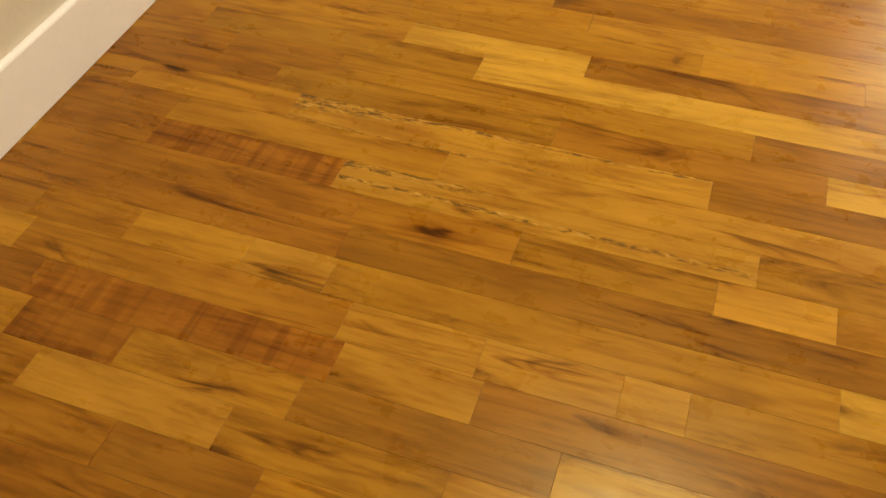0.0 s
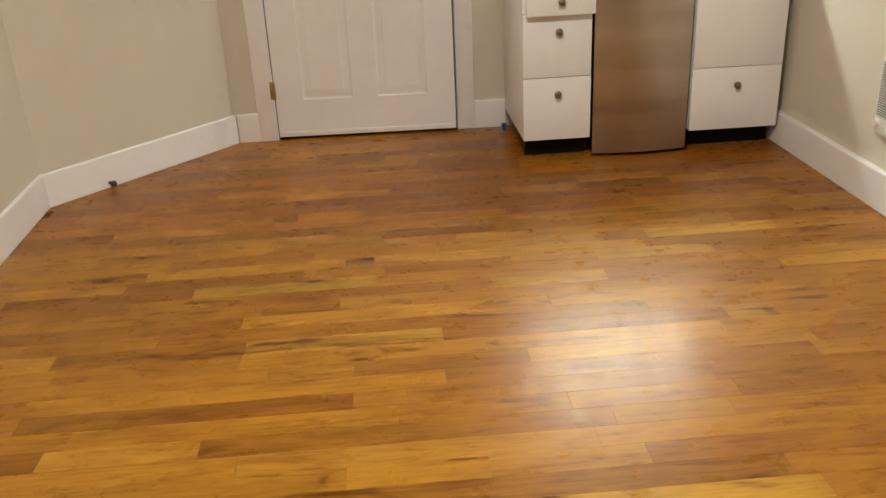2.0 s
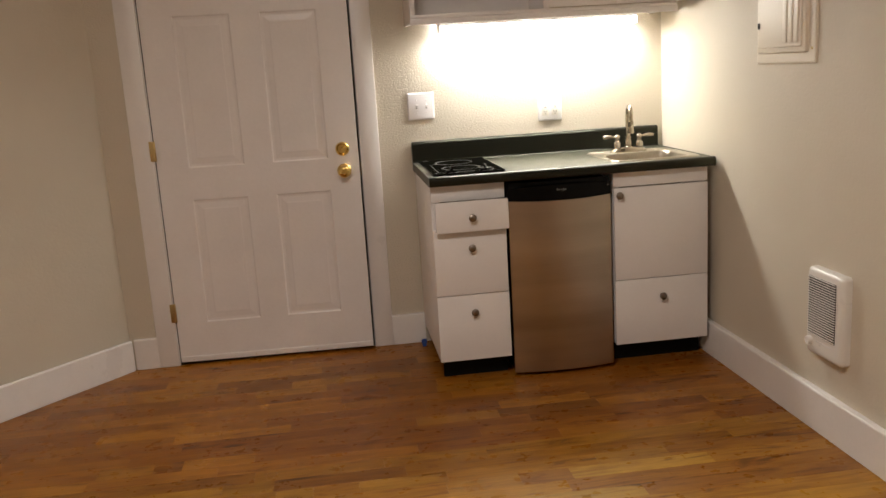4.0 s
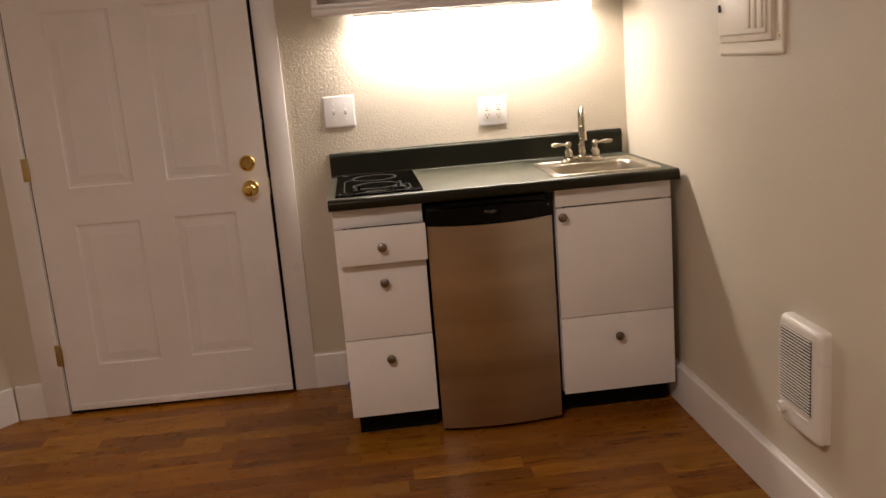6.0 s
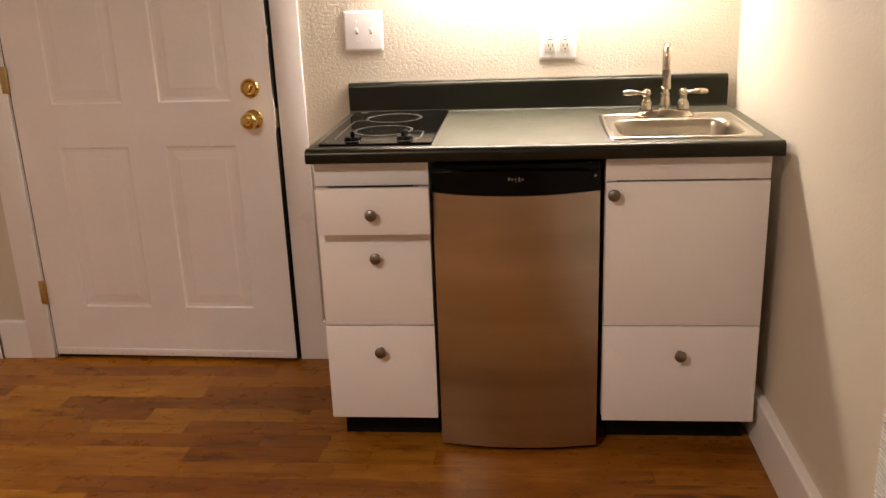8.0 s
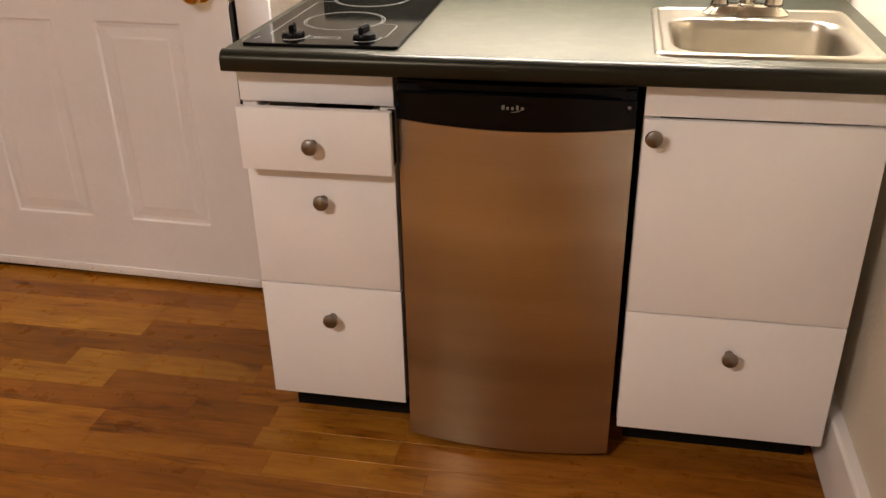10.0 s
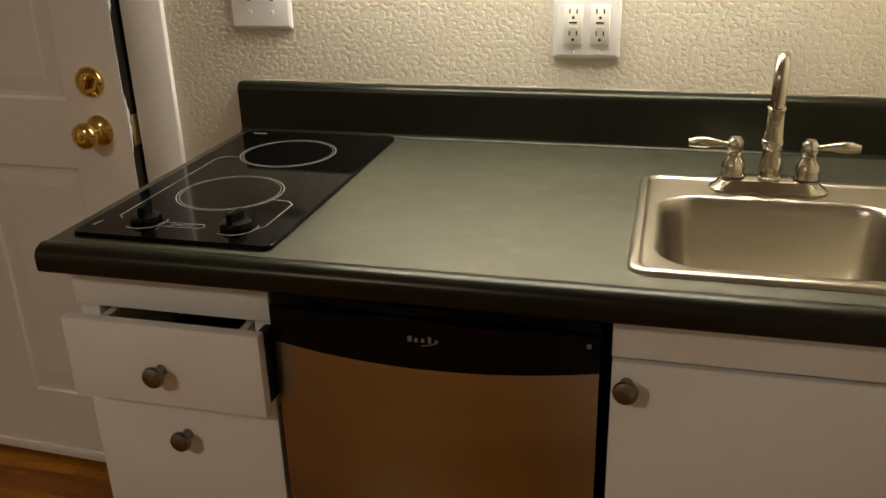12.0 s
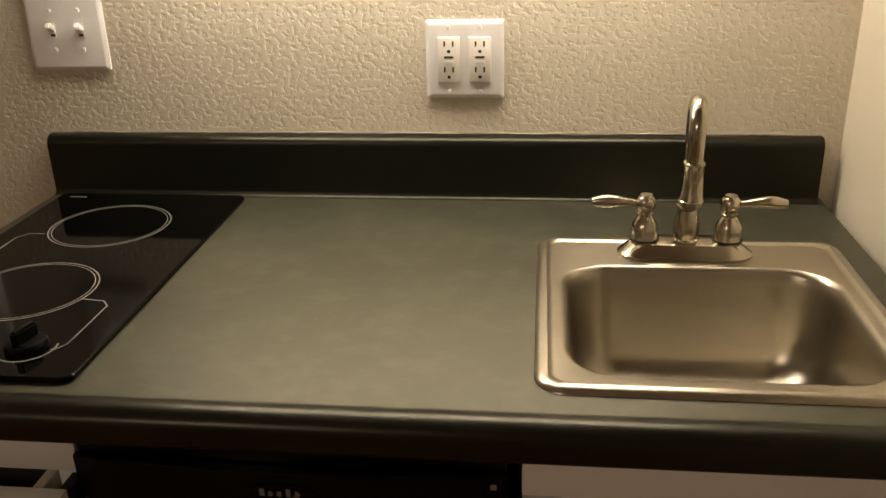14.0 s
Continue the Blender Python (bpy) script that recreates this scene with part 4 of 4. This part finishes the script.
part("ceiling_ring", lathe([(0.0, -0.001), (0.232, -0.001), (0.235, -0.018), (0.222, -0.0215), (0.0, -0.0215)], Matrix.Translation((-1.80, -2.95, H)), 32), BRASS, cl, "brass ceiling ring")

# ---- small things on the floor ----
n = (BEND - CORNER).normalized()
inn = Vector((-n.y, n.x, 0))
p = CORNER + n * 0.775 + inn * 0.018 + Vector((0, 0, 0.024))
single("door_stop", lathe([(0.0, 0.0), (0.013, 0.0), (0.013, 0.004), (0.008, 0.006), (0.008, 0.030), (0.014, 0.033), (0.015, 0.040), (0.012, 0.047), (0.0, 0.049)], turned(p, p + inn), 20), RUBBER, "dark brown rubber door stop on the baseboard", "door stop", p)
p = Vector((-1.243, -0.075, 0.0))
single("pipe_cap", lathe([(0.0, 0.0), (0.010, 0.0), (0.010, 0.016), (0.014, 0.017), (0.014, 0.030), (0.010, 0.034), (0.0, 0.035)], Matrix.Translation(p), 18), BLUE, "small blue plastic pipe cap beside the cabinet", "pipe cap", p)

# ---- floor boards ----
rng = random.Random(11)
W, PHASE = 0.0796, -2.942
LENGTHS = (0.20, 0.28, 0.36, 0.44, 0.52, 0.60, 0.70, 0.82, 0.96, 1.15)
BOARD = {}


def board_loops(length):
    """One strip with eased upper edges, its top at the floor line."""
    hx, hy, e = length / 2 - 0.0001, W / 2 - 0.0001, 0.0003
    flat = [(-hx, -hy), (hx, -hy), (hx, hy), (-hx, hy)]
    top = [(-hx + e, -hy + e), (hx - e, -hy + e), (hx - e, hy - e), (-hx + e, hy - e)]
    return [[Vector((x, y, z)) for x, y in loop] for loop, z in ((flat, -0.011), (flat, -0.0003), (top, 0.0))]


def board(x0, x1, y, material):
    length = round(x1 - x0, 3)
    key = (length, material.name)
    if key not in BOARD:
        bm = loft(board_loops(length), True, False, True)
        bmesh.ops.recalc_face_normals(bm, faces=bm.faces)
        BOARD[key] = bpy.data.meshes.new("board")
        bm.to_mesh(BOARD[key])
        bm.free()
        BOARD[key].materials.append(material)
    ob = new("board", BOARD[key])
    ob.location = (x0 + length / 2, y, 0.0)
    ob.parent = floor


# boards that stand out: row, from, to
PALE = ((17, -0.93, -0.45), (15, -1.15, -0.74), (14, -2.53, -1.92), (13, -1.54, -1.16), (9, -2.31, -1.73), (9, -0.87, -0.72), (0, -2.64, -2.23),
        (-1, -2.45, -0.95), (-2, -1.48, -0.98), (-3, -1.73, -1.16), (-9, -1.69, -1.41))
LIGHT = ((33, -2.43, -1.74), (31, -2.50, -2.11), (31, -1.87, -1.35), (30, -2.02, -1.72), (28, -1.26, -0.93), (24, -1.38, -1.06), (18, -0.82, -0.57), (22, -2.52, -2.33), (21, -2.94, -2.54), (19, -2.82, -2.68), (19, -2.44, -2.07), (18, -1.89, -1.77),
         (18, -1.62, -1.33), (17, -1.34, -1.10), (16, -1.93, -1.70), (16, -1.69, -1.48), (12, -2.04, -1.81), (3, -2.74, -2.36), (3, -1.34, -1.04),
         (2, -2.26, -1.40), (1, -1.67, -1.30), (-5, -2.42, -1.33), (-7, -1.89, -1.70), (-9, -2.67, -2.51), (-10, -2.45, -2.22), (-10, -2.22, -2.00),
         (-10, -2.00, -1.90), (-11, -2.43, -2.20), (-12, -2.06, -1.82), (-13, -2.88, -2.54))
MIDDLE = ((34, -2.39, -1.74), (29, -1.90, -1.46), (22, -2.23, -1.98), (19, -2.07, -1.90), (7, -2.23, -1.99), (1, -2.76, -2.00), (0, -3.20, -2.64), (-1, -3.10, -2.45),
          (-2, -2.74, -1.87), (-3, -2.85, -2.24), (-5, -3.00, -2.42), (-5, -1.33, -0.90), (-6, -1.83, -1.36), (-7, -2.23, -1.89), (-7, -1.70, -1.27),
          (-9, -2.51, -1.69), (-10, -1.90, -1.60), (-12, -2.76, -2.46), (-13, -2.54, -2.20))
DUSKY = ((33, -1.74, -1.30), (32, -2.20, -1.20), (31, -2.11, -1.87), (30, -1.72, -1.36), (29, -1.46, -1.25), (26, -1.33, -0.83), (24, -1.06, -0.66), (30, -2.87, -2.34), (25, -3.28, -2.90), (22, -2.33, -2.23), (16, -2.03, -1.93),
         (13, -3.21, -2.72), (13, -1.16, -0.56), (10, -1.37, -1.09), (9, -2.86, -2.31), (7, -1.99, -1.50), (6, -3.15, -2.86),
         (6, -1.74, -1.53), (5, -2.85, -2.59), (5, -1.85, -1.03), (3, -2.36, -1.34), (0, -2.23, -1.00), (-2, -3.00, -2.74),
         (-2, -1.87, -1.48), (-3, -2.24, -1.73), (-3, -1.16, -0.80), (-4, -1.93, -1.05), (-7, -1.27, -0.90), (-8, -2.52, -1.22), (-9, -1.41, -1.05),
         (-12, -2.46, -2.06), (-14, -2.69, -2.45))
RUDDY = ((-11, -2.99, -2.43), (-12, -2.96, -2.76), (-6, -3.00, -2.60))
SPALTED = ((-4, -2.77, -1.93), (-6, -2.60, -1.83))
MARKED, RUSSET_ROW = {}, 21                     # the boards laid nearest the kitchen are redder
for boards, material in ((PALE, OAK_PALE), (LIGHT, OAK_LIGHT), (MIDDLE, OAK_MID), (DUSKY, OAK_DARK), (RUDDY, OAK_RED), (SPALTED, SPALT)):
    for row, a, b in boards:
        by_kitchen = {OAK_LIGHT: RUSSET_LIGHT, OAK_DARK: RUSSET_DARK, OAK_MID: OAK_RUSSET} if row >= RUSSET_ROW else {}
        MARKED.setdefault(row, []).append((a, b, by_kitchen.get(material, material)))

rest = bmesh.new()
row_lo, row_hi, row_far = int((SOUTH - PHASE) / W) - 1, int((0.0 - PHASE) / W), -16
for row in range(row_hi, row_lo - 1, -1):
    y = PHASE + (row + 0.5) * W
    x, fixed = -3.35, sorted(MARKED.get(row, ()), key=lambda b: b[0])
    while x < 0.0:
        if fixed and fixed[0][0] - x < 0.12:
            a, b, material = fixed.pop(0)
            board(x if x > -3.3 else a, b, y, material)
            x = b
            continue
        length = rng.choices(LENGTHS, (1, 2, 3, 4, 5, 5, 5, 5, 4, 3))[0] * (1.0 if x > -3.34 else 0.3 + 0.7 * rng.random())
        x1 = x + length if x + length < -0.15 else 0.03
        if fixed and x1 > fixed[0][0] - 0.12:
            x1 = fixed[0][0]
        if x1 > -3.31:
            if row > row_far:
                board(x, x1, y, OAK_RUSSET if row >= RUSSET_ROW else OAK)
            else:
                own = loft(board_loops(x1 - x), True, False, True)
                bmesh.ops.translate(own, verts=own.verts, vec=(x + (x1 - x) / 2, y, 0))
                merge(rest, own)
        x = x1
far = link("far_boards", rest, OAK_REST)
far.parent = floor
tagged(far, "more boards of the same floor", kind="stuff")
